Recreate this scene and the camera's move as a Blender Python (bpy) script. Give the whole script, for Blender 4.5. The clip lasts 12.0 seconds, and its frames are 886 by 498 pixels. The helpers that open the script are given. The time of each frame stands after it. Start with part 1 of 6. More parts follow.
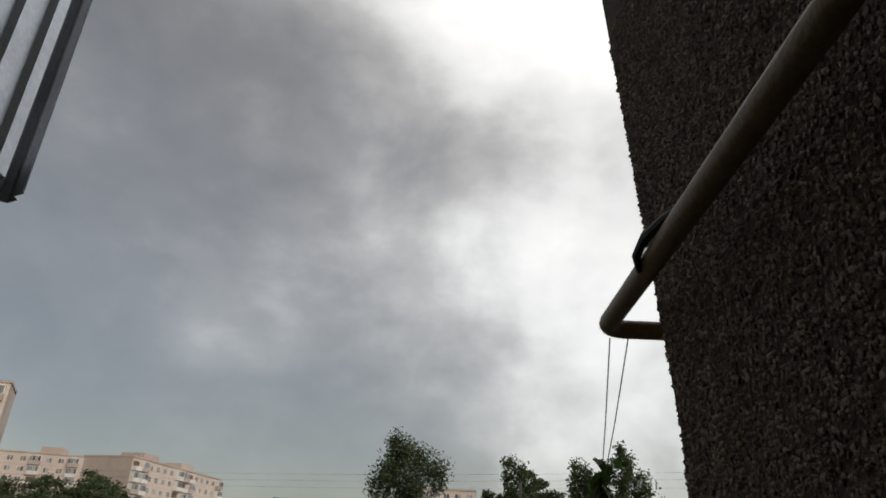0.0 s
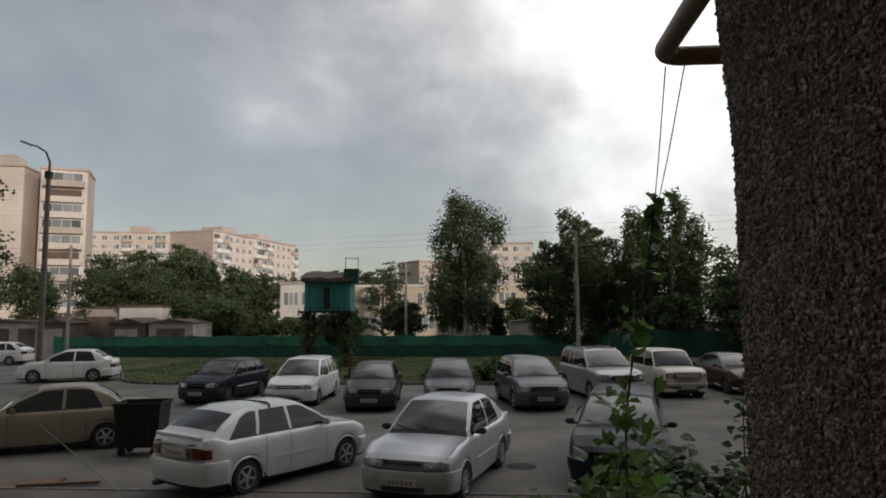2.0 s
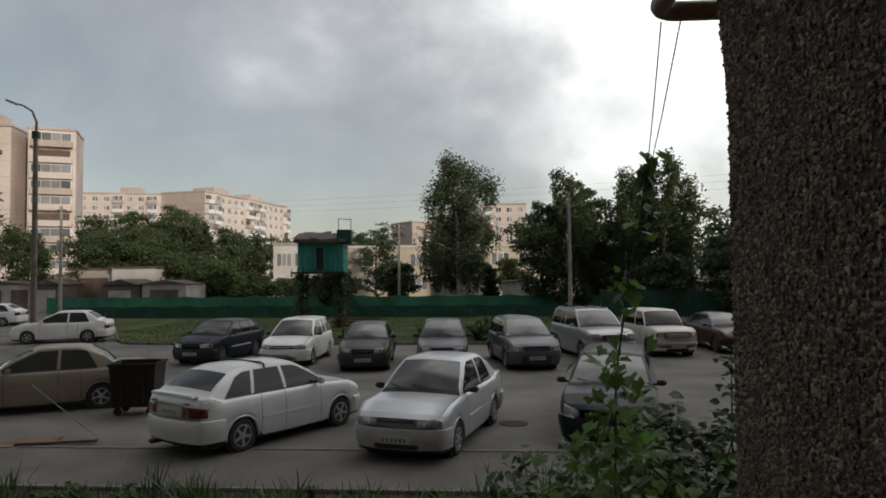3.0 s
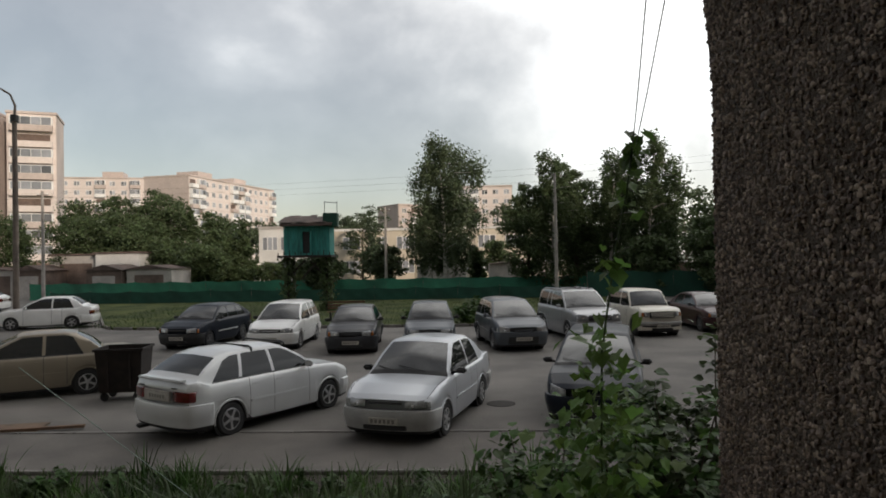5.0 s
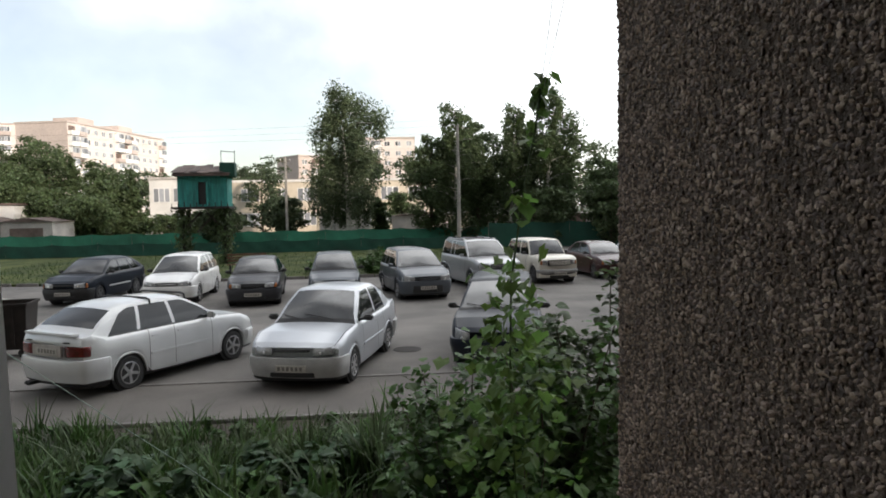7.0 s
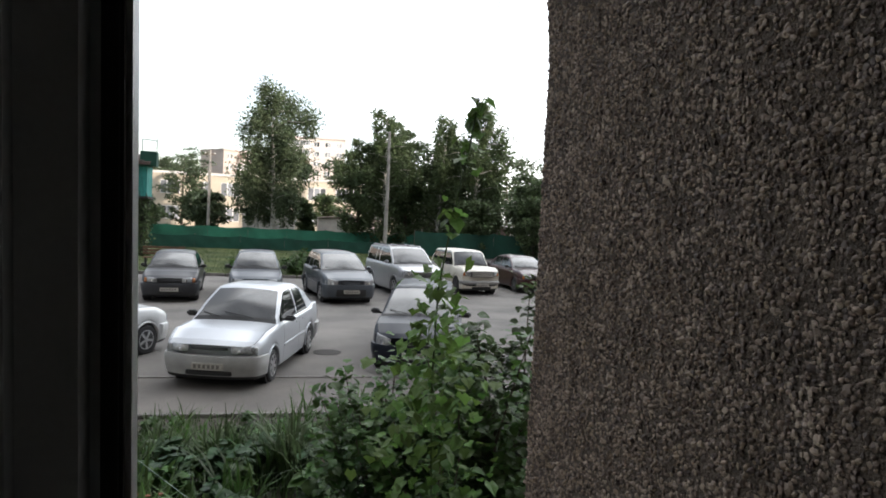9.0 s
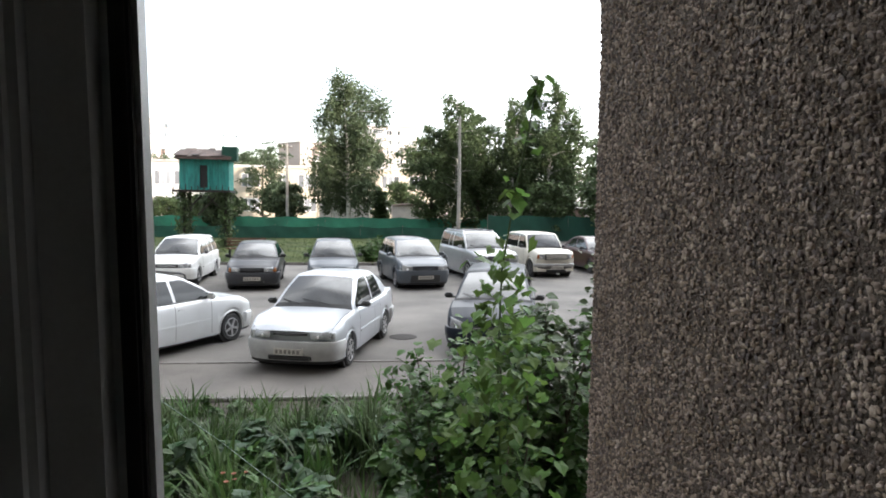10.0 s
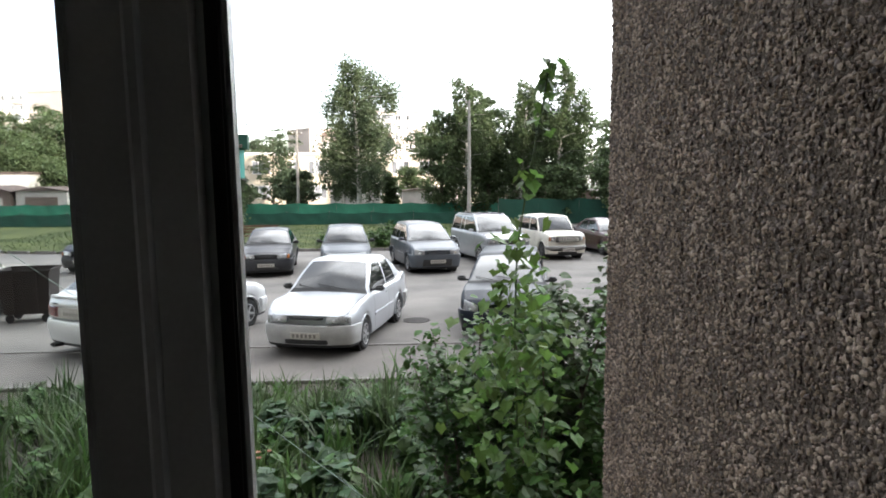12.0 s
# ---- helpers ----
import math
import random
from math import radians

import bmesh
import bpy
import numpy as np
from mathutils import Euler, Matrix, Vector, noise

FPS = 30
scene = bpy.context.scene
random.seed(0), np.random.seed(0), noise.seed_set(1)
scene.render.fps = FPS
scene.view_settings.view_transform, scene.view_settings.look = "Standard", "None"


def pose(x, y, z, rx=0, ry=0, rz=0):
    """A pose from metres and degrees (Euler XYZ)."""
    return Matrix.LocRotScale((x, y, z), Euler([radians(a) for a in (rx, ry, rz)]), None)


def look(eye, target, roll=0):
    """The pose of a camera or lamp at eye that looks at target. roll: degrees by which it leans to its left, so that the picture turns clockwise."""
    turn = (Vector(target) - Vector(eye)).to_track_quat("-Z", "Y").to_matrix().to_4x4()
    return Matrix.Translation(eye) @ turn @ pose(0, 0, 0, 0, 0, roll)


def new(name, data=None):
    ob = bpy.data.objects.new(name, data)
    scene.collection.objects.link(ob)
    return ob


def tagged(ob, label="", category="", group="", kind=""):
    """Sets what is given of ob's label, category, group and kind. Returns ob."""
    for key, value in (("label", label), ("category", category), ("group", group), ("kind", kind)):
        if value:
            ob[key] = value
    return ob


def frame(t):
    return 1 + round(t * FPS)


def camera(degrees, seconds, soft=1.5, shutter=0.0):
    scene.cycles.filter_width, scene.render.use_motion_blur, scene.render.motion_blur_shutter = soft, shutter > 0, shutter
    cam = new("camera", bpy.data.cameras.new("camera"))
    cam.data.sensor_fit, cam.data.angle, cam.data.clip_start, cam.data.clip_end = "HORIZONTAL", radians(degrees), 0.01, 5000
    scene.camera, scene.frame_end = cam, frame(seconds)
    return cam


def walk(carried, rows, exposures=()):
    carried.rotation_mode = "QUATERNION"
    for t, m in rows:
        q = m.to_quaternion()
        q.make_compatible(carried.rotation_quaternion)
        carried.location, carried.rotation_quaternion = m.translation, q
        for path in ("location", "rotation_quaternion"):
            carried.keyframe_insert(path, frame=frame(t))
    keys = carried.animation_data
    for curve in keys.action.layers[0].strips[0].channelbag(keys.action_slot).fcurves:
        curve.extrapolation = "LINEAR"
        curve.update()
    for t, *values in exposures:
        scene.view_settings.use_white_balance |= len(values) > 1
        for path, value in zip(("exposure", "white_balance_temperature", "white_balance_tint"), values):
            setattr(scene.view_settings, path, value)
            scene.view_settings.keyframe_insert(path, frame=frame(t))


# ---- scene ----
cam = camera(66.7, 12.0, soft=1.8)

PATH = [
    (0, (0.263, 0.874, 3.145), (0.256, 2.677, 4.009), 2.5),
    (0.5, (0.298, 0.881, 3.183), (0.248, 2.747, 3.902), 1.9),
    (1, (0.251, 0.825, 3.09), (0.099, 2.766, 3.549), 0.5),
    (1.5, (0.256, 0.83, 3.074), (0.085, 2.801, 3.37), -0.6),
    (2, (0.258, 0.84, 3.074), (0.106, 2.825, 3.267), -0.4),
    (2.5, (0.26, 0.846, 3.072), (0.111, 2.836, 3.207), -0.4),
    (3, (0.262, 0.852, 3.072), (0.129, 2.846, 3.149), -0.5),
    (5, (0.26, 0.841, 3.059), (0.166, 2.839, 3.084), -1.0),
    (5.5, (0.265, 0.823, 3.036), (0.19, 2.821, 3.001), -1.0),
    (6, (0.249, 0.784, 3.015), (0.189, 2.783, 3.005), -1.3),
    (6.5, (0.194, 0.728, 2.977), (0.264, 2.724, 2.88), -3.5),
    (6.7, (0.191, 0.744, 2.977), (0.367, 2.732, 2.846), -2.0),
    (8.3, (0.163, 0.572, 2.996), (0.307, 2.567, 2.976), 2.4),
    (8.5, (0.143, 0.557, 2.996), (0.39, 2.542, 2.976), 2.7),
    (9, (0.122, 0.528, 2.993), (0.535, 2.483, 2.898), 2.8),
    (9.5, (0.151, 0.54, 2.988), (0.38, 2.523, 2.861), 1.0),
    (10, (0.184, 0.509, 2.979), (0.379, 2.494, 2.832), 0.8),
    (10.5, (0.194, 0.495, 2.985), (0.442, 2.474, 2.829), 1.6),
    (11, (0.199, 0.495, 2.984), (0.452, 2.474, 2.841), 1.8),
    (11.5, (0.199, 0.484, 2.979), (0.436, 2.465, 2.844), 0.1),
    (12, (0.142, 0.406, 2.969), (0.305, 2.39, 2.776), -0.2),
]
EXPOSURES = [(0, -0.55, 6650, 10), (0.5, -0.45, 6650, 10), (1.0, -0.15, 6650, 10), (1.5, -0.2, 6650, 10), (3.0, -0.1, 6650, 10), (5.0, 0.21, 6650, 10), (5.5, 0.41, 6589, 10), (6.0, 0.66, 6529, 10), (6.5, 0.86, 6468, 10), (6.7, 0.91, 6444, 10), (8.3, 1.46, 6250, 10), (9.0, 1.46, 6250, 10), (9.5, 1.91, 6250, 10), (10.0, 2.06, 6250, 10), (10.5, 2.26, 6250, 10), (11.5, 2.28, 6250, 10), (12.0, 2.26, 6250, 10)]
walk(cam, [(t, look(eye, target, roll)) for t, eye, target, roll in PATH], EXPOSURES)

# ---- world and sun ----
world = bpy.data.worlds.new("sky")
scene.world = world
world.use_nodes = True
wn, wl = world.node_tree.nodes, world.node_tree.links
wn.clear()


w_out = wn.new("ShaderNodeOutputWorld")
w_sky = wn.new("ShaderNodeTexSky")
w_sky.sky_type, w_sky.sun_disc = "NISHITA", False
w_sky.sun_elevation, w_sky.sun_rotation = radians(17), radians(128)
w_co = wn.new("ShaderNodeTexCoord")
w_noise = wn.new("ShaderNodeTexNoise")
w_noise.inputs["Scale"].default_value, w_noise.inputs["Detail"].default_value = 3.3, 6.0
w_noise.inputs["Roughness"].default_value, w_noise.inputs["Distortion"].default_value = 0.52, 0.12
w_map = wn.new("ShaderNodeMapping")
w_map.inputs["Location"].default_value = (0.3, 0.1, 0.05)
w_map.inputs["Scale"].default_value = (1.0, 1.0, 1.35)
wl.new(w_co.outputs["Generated"], w_map.inputs["Vector"])
wl.new(w_map.outputs["Vector"], w_noise.inputs["Vector"])
# the storm front thins out towards one side of the sky
w_dot = wn.new("ShaderNodeVectorMath")
w_dot.operation = "DOT_PRODUCT"
w_dot.inputs[1].default_value = (0.50, 0.55, 0.67)
wl.new(w_co.outputs["Generated"], w_dot.inputs[0])
w_thin = wn.new("ShaderNodeMapRange")
w_thin.inputs["From Min"].default_value, w_thin.inputs["From Max"].default_value = 0.58, 0.95
w_thin.inputs["To Min"].default_value, w_thin.inputs["To Max"].default_value = -0.12, 0.40
wl.new(w_dot.outputs["Value"], w_thin.inputs["Value"])
w_add = wn.new("ShaderNodeMath")
w_soft = wn.new("ShaderNodeMapRange")
w_soft.inputs["To Min"].default_value, w_soft.inputs["To Max"].default_value = 0.12, 0.88
wl.new(w_noise.outputs["Fac"], w_soft.inputs["Value"])
wl.new(w_soft.outputs["Result"], w_add.inputs[0])
wl.new(w_thin.outputs["Result"], w_add.inputs[1])
# and hangs thickest high on the other
w_dot2 = wn.new("ShaderNodeVectorMath")
w_dot2.operation = "DOT_PRODUCT"
w_dot2.inputs[1].default_value = (0.436, -0.083, 0.896)
wl.new(w_co.outputs["Generated"], w_dot2.inputs[0])
w_billow = wn.new("ShaderNodeTexNoise")
w_billow.inputs["Scale"].default_value, w_billow.inputs["Detail"].default_value, w_billow.inputs["Roughness"].default_value = 5.5, 5.0, 0.5
wl.new(w_co.outputs["Generated"], w_billow.inputs["Vector"])
w_warp = wn.new("ShaderNodeMath")
w_warp.operation = "MULTIPLY_ADD"
w_warp.inputs[1].default_value = 0.34
wl.new(w_billow.outputs["Fac"], w_warp.inputs[0])
wl.new(w_dot2.outputs["Value"], w_warp.inputs[2])
w_thick = wn.new("ShaderNodeMapRange")
w_thick.interpolation_type = "SMOOTHSTEP"
w_thick.inputs["From Min"].default_value, w_thick.inputs["From Max"].default_value = 0.44, 0.62
w_thick.inputs["To Min"].default_value, w_thick.inputs["To Max"].default_value = -0.005, -0.085
wl.new(w_warp.outputs["Value"], w_thick.inputs["Value"])
# overhead the cover is bright
w_sep = wn.new("ShaderNodeSeparateXYZ")
wl.new(w_co.outputs["Generated"], w_sep.inputs[0])
w_high = wn.new("ShaderNodeMapRange")
w_high.interpolation_type = "SMOOTHSTEP"
w_high.inputs["From Min"].default_value, w_high.inputs["From Max"].default_value = 0.57, 0.82
w_high.inputs["To Min"].default_value, w_high.inputs["To Max"].default_value = 0.0, 0.17
wl.new(w_sep.outputs["Z"], w_high.inputs["Value"])
w_add3 = wn.new("ShaderNodeMath")
w_add2 = wn.new("ShaderNodeMath")
wl.new(w_add.outputs["Value"], w_add2.inputs[0])
wl.new(w_thick.outputs["Result"], w_add2.inputs[1])
w_ramp = wn.new("ShaderNodeValToRGB")
els = w_ramp.color_ramp.elements
els[0].position, els[0].color = 0.30, (0.26, 0.248, 0.232, 1)
els[1].position, els[1].color = 0.92, (1.85, 1.83, 1.78, 1)
for p_, c_ in ((0.42, (0.345, 0.33, 0.312, 1)), (0.52, (0.485, 0.468, 0.445, 1)), (0.62, (0.77, 0.745, 0.71, 1)), (0.74, (1.3, 1.29, 1.26, 1))):
    e_ = els.new(p_)
    e_.color = c_
wl.new(w_add2.outputs["Value"], w_add3.inputs[0])
wl.new(w_high.outputs["Result"], w_add3.inputs[1])
wl.new(w_add3.outputs["Value"], w_ramp.inputs["Fac"])
w_bg1 = wn.new("ShaderNodeBackground")
w_bg1.inputs["Strength"].default_value = 0.05
w_bg2 = wn.new("ShaderNodeBackground")
w_bg2.inputs["Strength"].default_value = 0.85
w_sum = wn.new("ShaderNodeAddShader")
wl.new(w_sky.outputs["Color"], w_bg1.inputs["Color"])
wl.new(w_ramp.outputs["Color"], w_bg2.inputs["Color"])
wl.new(w_bg1.outputs["Background"], w_sum.inputs[0])
wl.new(w_bg2.outputs["Background"], w_sum.inputs[1])
wl.new(w_sum.outputs["Shader"], w_out.inputs["Surface"])

sun = new("sun", bpy.data.lights.new("sun", "SUN"))
sun.data.energy, sun.data.angle, sun.data.color = 2.4, radians(2.0), (1.0, 0.86, 0.72)
SUN_WAY = Vector((0.60, -0.74, 0.30))
sun.matrix_world = look(SUN_WAY * 100, (0, 0, 0))


# ---- materials ----
def material(name, color, rough=0.6, metal=0.0, vary=0.25, scale=6.0, bump=0.0, bscale=60.0, coat=0.0, spec=0.5, second=None, island=0.0, stretch=(1, 1, 1), per_object=0.0):
    """A surface with stains at a large scale, grain at a small one, and relief."""
    m = bpy.data.materials.new(name)
    m.use_nodes = True
    n, l = m.node_tree.nodes, m.node_tree.links
    b = n["Principled BSDF"]
    b.inputs["Roughness"].default_value, b.inputs["Metallic"].default_value = rough, metal
    b.inputs["Coat Weight"].default_value = coat
    b.inputs["Specular IOR Level"].default_value = spec
    co = n.new("ShaderNodeTexCoord")
    mp = n.new("ShaderNodeMapping")
    mp.inputs["Scale"].default_value = stretch
    l.new(co.outputs["Object"], mp.inputs["Vector"])
    big, fine = n.new("ShaderNodeTexNoise"), n.new("ShaderNodeTexNoise")
    big.inputs["Scale"].default_value, big.inputs["Detail"].default_value = scale, 5
    fine.inputs["Scale"].default_value, fine.inputs["Detail"].default_value = bscale, 3
    for t_ in (big, fine):
        l.new(mp.outputs["Vector"], t_.inputs["Vector"])
    dark = tuple(c * (1 - vary) for c in color) + (1,)
    light = tuple(min(1, c * (1 + vary)) for c in (second or color)) + (1,)
    mix = n.new("ShaderNodeMix")
    mix.data_type = "RGBA"
    mix.inputs["A"].default_value, mix.inputs["B"].default_value = dark, light
    ramp = n.new("ShaderNodeMapRange")
    ramp.inputs["From Min"].default_value, ramp.inputs["From Max"].default_value = 0.32, 0.68
    l.new(big.outputs["Fac"], ramp.inputs["Value"])
    l.new(ramp.outputs["Result"], mix.inputs["Factor"])
    hsv = n.new("ShaderNodeHueSaturation")
    l.new(mix.outputs["Result"], hsv.inputs["Color"])
    grain = n.new("ShaderNodeMapRange")
    grain.inputs["From Min"].default_value, grain.inputs["From Max"].default_value = 0.3, 0.7
    grain.inputs["To Min"].default_value, grain.inputs["To Max"].default_value = 1 - vary * 0.6, 1 + vary * 0.6
    l.new(fine.outputs["Fac"], grain.inputs["Value"])
    value = grain.outputs["Result"]
    if island or per_object:
        src = n.new("ShaderNodeNewGeometry").outputs["Random Per Island"] if island else n.new("ShaderNodeObjectInfo").outputs["Random"]
        amount = island or per_object
        rr = n.new("ShaderNodeMapRange")
        rr.inputs["To Min"].default_value, rr.inputs["To Max"].default_value = 1 - amount, 1 + amount
        l.new(src, rr.inputs["Value"])
        mul = n.new("ShaderNodeMath")
        mul.operation = "MULTIPLY"
        l.new(value, mul.inputs[0])
        l.new(rr.outputs["Result"], mul.inputs[1])
        value = mul.outputs["Value"]
        if island:
            hs = n.new("ShaderNodeMapRange")
            hs.inputs["To Min"].default_value, hs.inputs["To Max"].default_value = 0.485, 0.515
            l.new(src, hs.inputs["Value"])
            l.new(hs.outputs["Result"], hsv.inputs["Hue"])
    l.new(value, hsv.inputs["Value"])
    l.new(hsv.outputs["Color"], b.inputs["Base Color"])
    rv = n.new("ShaderNodeMapRange")
    spread = min(0.12, rough * 0.35)
    rv.inputs["To Min"].default_value, rv.inputs["To Max"].default_value = max(0.02, rough - spread), min(1, rough + spread)
    l.new(big.outputs["Fac"], rv.inputs["Value"])
    l.new(rv.outputs["Result"], b.inputs["Roughness"])
    if bump:
        bp_ = n.new("ShaderNodeBump")
        bp_.inputs["Strength"].default_value, bp_.inputs["Distance"].default_value = min(1, bump), 0.02
        l.new(fine.outputs["Fac"], bp_.inputs["Height"])
        l.new(bp_.outputs["Normal"], b.inputs["Normal"])
    return m


def leafy(name, color, second, rough=0.5):
    """Leaves: light comes through them."""
    m = material(name, color, rough, vary=0.22, scale=1.1, bscale=9, second=second, island=0.35, spec=0.25)
    n, l = m.node_tree.nodes, m.node_tree.links
    b = n["Principled BSDF"]
    tr, mx = n.new("ShaderNodeBsdfTranslucent"), n.new("ShaderNodeMixShader")
    src = b.inputs["Base Color"].links[0].from_socket
    l.new(src, tr.inputs["Color"])
    mx.inputs["Fac"].default_value = 0.36
    l.new(b.outputs["BSDF"], mx.inputs[1])
    l.new(tr.outputs["BSDF"], mx.inputs[2])
    l.new(mx.outputs["Shader"], n["Material Output"].inputs["Surface"])
    return m


def paint(name, color, metal=0.0, rough=0.3, coat=0.6, dust=0.07):
    return material(name, color, rough, metal, vary=dust, scale=2.2, bscale=300, coat=coat, spec=0.4 if sum(color) > 0.6 else 0.14)


M_ASPHALT = material("asphalt", (0.101, 0.094, 0.086), 0.88, vary=0.30, scale=0.45, bump=0.45, bscale=70, second=(0.135, 0.125, 0.114))
M_PATH = material("path_concrete", (0.104, 0.094, 0.085), 0.9, vary=0.28, scale=0.9, bump=0.3, bscale=120)
M_KERB = material("kerb_concrete", (0.165, 0.155, 0.145), 0.9, vary=0.25, scale=3, bump=0.4, bscale=80)
M_SOIL = material("soil", (0.045, 0.036, 0.028), 0.95, vary=0.4, scale=3, bump=0.8, bscale=40)
M_LAWN = material("lawn", (0.034, 0.054, 0.014), 0.98, vary=0.4, scale=0.5, bump=0.8, bscale=30, second=(0.060, 0.070, 0.024), spec=0.15)
M_FAR = material("far_ground", (0.06, 0.075, 0.04), 0.95, vary=0.3, scale=0.05, bscale=2)
M_WALL = material("dash_mortar", (0.098, 0.073, 0.055), 0.95, vary=0.3, scale=8, bump=0.9, bscale=140)
M_PEBBLE = material("dash_pebbles", (0.180, 0.122, 0.086), 0.62, vary=0.3, scale=9, bscale=260, second=(0.20, 0.15, 0.12), island=0.68)
M_PIPE = material("gas_pipe_paint", (0.19, 0.115, 0.05), 0.45, vary=0.2, scale=14, bump=0.15, bscale=90)
M_STEEL = material("galvanised_sheet", (0.42, 0.45, 0.50), 0.38, 0.75, vary=0.18, scale=4, bscale=60)
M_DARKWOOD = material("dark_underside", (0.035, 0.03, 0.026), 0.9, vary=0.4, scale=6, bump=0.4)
M_PVC = material("window_pvc", (0.64, 0.64, 0.63), 0.42, vary=0.06, scale=5, bscale=150)
M_GASKET = material("gasket_rubber", (0.012, 0.012, 0.013), 0.75, vary=0.2)
M_PLASTER = material("room_plaster", (0.75, 0.73, 0.69), 0.9, vary=0.08, scale=2, bump=0.1)
M_PANEL = material("panel_facade", (0.40, 0.37, 0.33), 0.9, vary=0.15, scale=0.6, bump=0.3, bscale=40)
M_TYRE = material("tyre_rubber", (0.022, 0.022, 0.023), 0.85, vary=0.3, scale=12)
M_RIM = material("alloy", (0.50, 0.50, 0.51), 0.35, 0.8, vary=0.15, scale=10)
M_RIMDARK = material("dark_rim", (0.10, 0.10, 0.105), 0.5, 0.5, vary=0.25, scale=10)
M_BLACK = material("black_plastic", (0.018, 0.018, 0.019), 0.55, vary=0.25, scale=8)
M_CARGLASS = material("car_glass", (0.012, 0.014, 0.015), 0.035, vary=0.2, scale=2, bscale=50, spec=0.5)
M_SCREEN = material("windscreen_glass", (0.035, 0.038, 0.040), 0.035, vary=0.25, scale=2, bscale=50, spec=0.9, coat=0.15)
M_LENS = material("headlight_lens", (0.34, 0.35, 0.36), 0.12, 0.35, vary=0.3, scale=25, coat=0.6, spec=0.5)
M_TAIL = material("tail_light", (0.11, 0.008, 0.008), 0.2, vary=0.25, scale=20, coat=0.8)
M_AMBER = material("indicator", (0.34, 0.11, 0.025), 0.25, vary=0.2, scale=20, coat=0.8)
M_CHROME = material("chrome", (0.75, 0.75, 0.76), 0.15, 1.0, vary=0.05)
M_PLATE = material("number_plate", (0.42, 0.40, 0.36), 0.5, vary=0.15, scale=20)
M_PLATEBAR = material("plate_bars", (0.16, 0.15, 0.14), 0.6, vary=0.1)
M_RUST = material("rusty_bin_steel", (0.018, 0.013, 0.011), 0.8, 0.2, vary=0.5, scale=5, bump=0.3, bscale=50)
M_NET = material("green_net", (0.012, 0.062, 0.042), 0.85, vary=0.3, scale=0.7, bscale=25)
M_NETLIGHT = material("faded_green_net", (0.03, 0.16, 0.10), 0.85, vary=0.3, scale=0.5, bscale=18)
M_POST = material("concrete_post", (0.30, 0.28, 0.26), 0.9, vary=0.25, scale=2, bump=0.3)
M_LAMPPOST = material("lamp_post", (0.16, 0.13, 0.11), 0.8, vary=0.3, scale=2, bump=0.2)
M_TEAL = material("teal_boards", (0.03, 0.21, 0.19), 0.75, vary=0.3, scale=2.2, bump=0.3, bscale=20, per_object=0.14, stretch=(3, 3, 0.6))
M_ROOFING = material("rusty_roofing", (0.10, 0.072, 0.062), 0.85, vary=0.45, scale=1.3, bump=0.4, bscale=18)
M_WHITEWALL = material("whitewashed_wall", (0.62, 0.61, 0.59), 0.9, vary=0.12, scale=0.5, bscale=8)
M_BEIGE = material("beige_render", (0.52, 0.46, 0.37), 0.9, vary=0.12, scale=0.4, bscale=8)
M_GREYSHED = material("grey_shed_wall", (0.40, 0.37, 0.345), 0.9, vary=0.22, scale=0.8, bscale=8)
M_BROWNSHED = material("brown_shed_wall", (0.13, 0.095, 0.08), 0.9, vary=0.3, scale=0.8, bscale=8)
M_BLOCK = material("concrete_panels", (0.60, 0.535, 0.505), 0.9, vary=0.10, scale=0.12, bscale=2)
M_BLOCKDARK = material("darker_panels", (0.45, 0.385, 0.355), 0.9, vary=0.14, scale=0.12, bscale=2)
M_WINDOW = material("far_glass", (0.22, 0.23, 0.25), 0.08, vary=0.2, scale=0.4, spec=0.8, per_object=0.8)
M_FRAME = material("white_frames", (0.72, 0.72, 0.71), 0.6, vary=0.08, scale=1)
M_BARK = material("bark", (0.085, 0.065, 0.05), 0.95, vary=0.4, scale=4, bump=0.8, bscale=20)
M_BIRCH = material("birch_bark", (0.42, 0.40, 0.37), 0.9, vary=0.45, scale=2.5, bump=0.4, bscale=14)
M_LEAF_DARK = leafy("dark_leaves", (0.055, 0.080, 0.036), (0.086, 0.118, 0.053))
M_LEAF_BIRCH = leafy("birch_leaves", (0.062, 0.086, 0.045), (0.095, 0.122, 0.066))
M_LEAF_FAR = leafy("far_leaves", (0.052, 0.074, 0.038), (0.078, 0.102, 0.054))
M_LEAF_BUSH = leafy("bush_leaves", (0.034, 0.074, 0.018), (0.064, 0.118, 0.028))
M_LEAF_VINE = leafy("vine_leaves", (0.048, 0.094, 0.020), (0.092, 0.155, 0.036))
M_LEAF_BROAD = leafy("broad_leaves", (0.038, 0.074, 0.034), (0.068, 0.118, 0.058))
M_BLADE = leafy("grass_blades", (0.028, 0.055, 0.014), (0.052, 0.088, 0.024))
M_FLOWER = material("red_petals", (0.16, 0.05, 0.015), 0.6, vary=0.3, scale=30)
M_CORD = material("pale_cord", (0.22, 0.29, 0.25), 0.7, vary=0.2, scale=30)
M_WIRE = material("dark_wire", (0.06, 0.06, 0.06), 0.6, vary=0.2)
M_BENCH = material("bench_wood", (0.12, 0.068, 0.04), 0.8, vary=0.3, scale=5)
M_CARD = material("worn_board", (0.13, 0.085, 0.055), 0.85, vary=0.3, scale=4, bump=0.3)


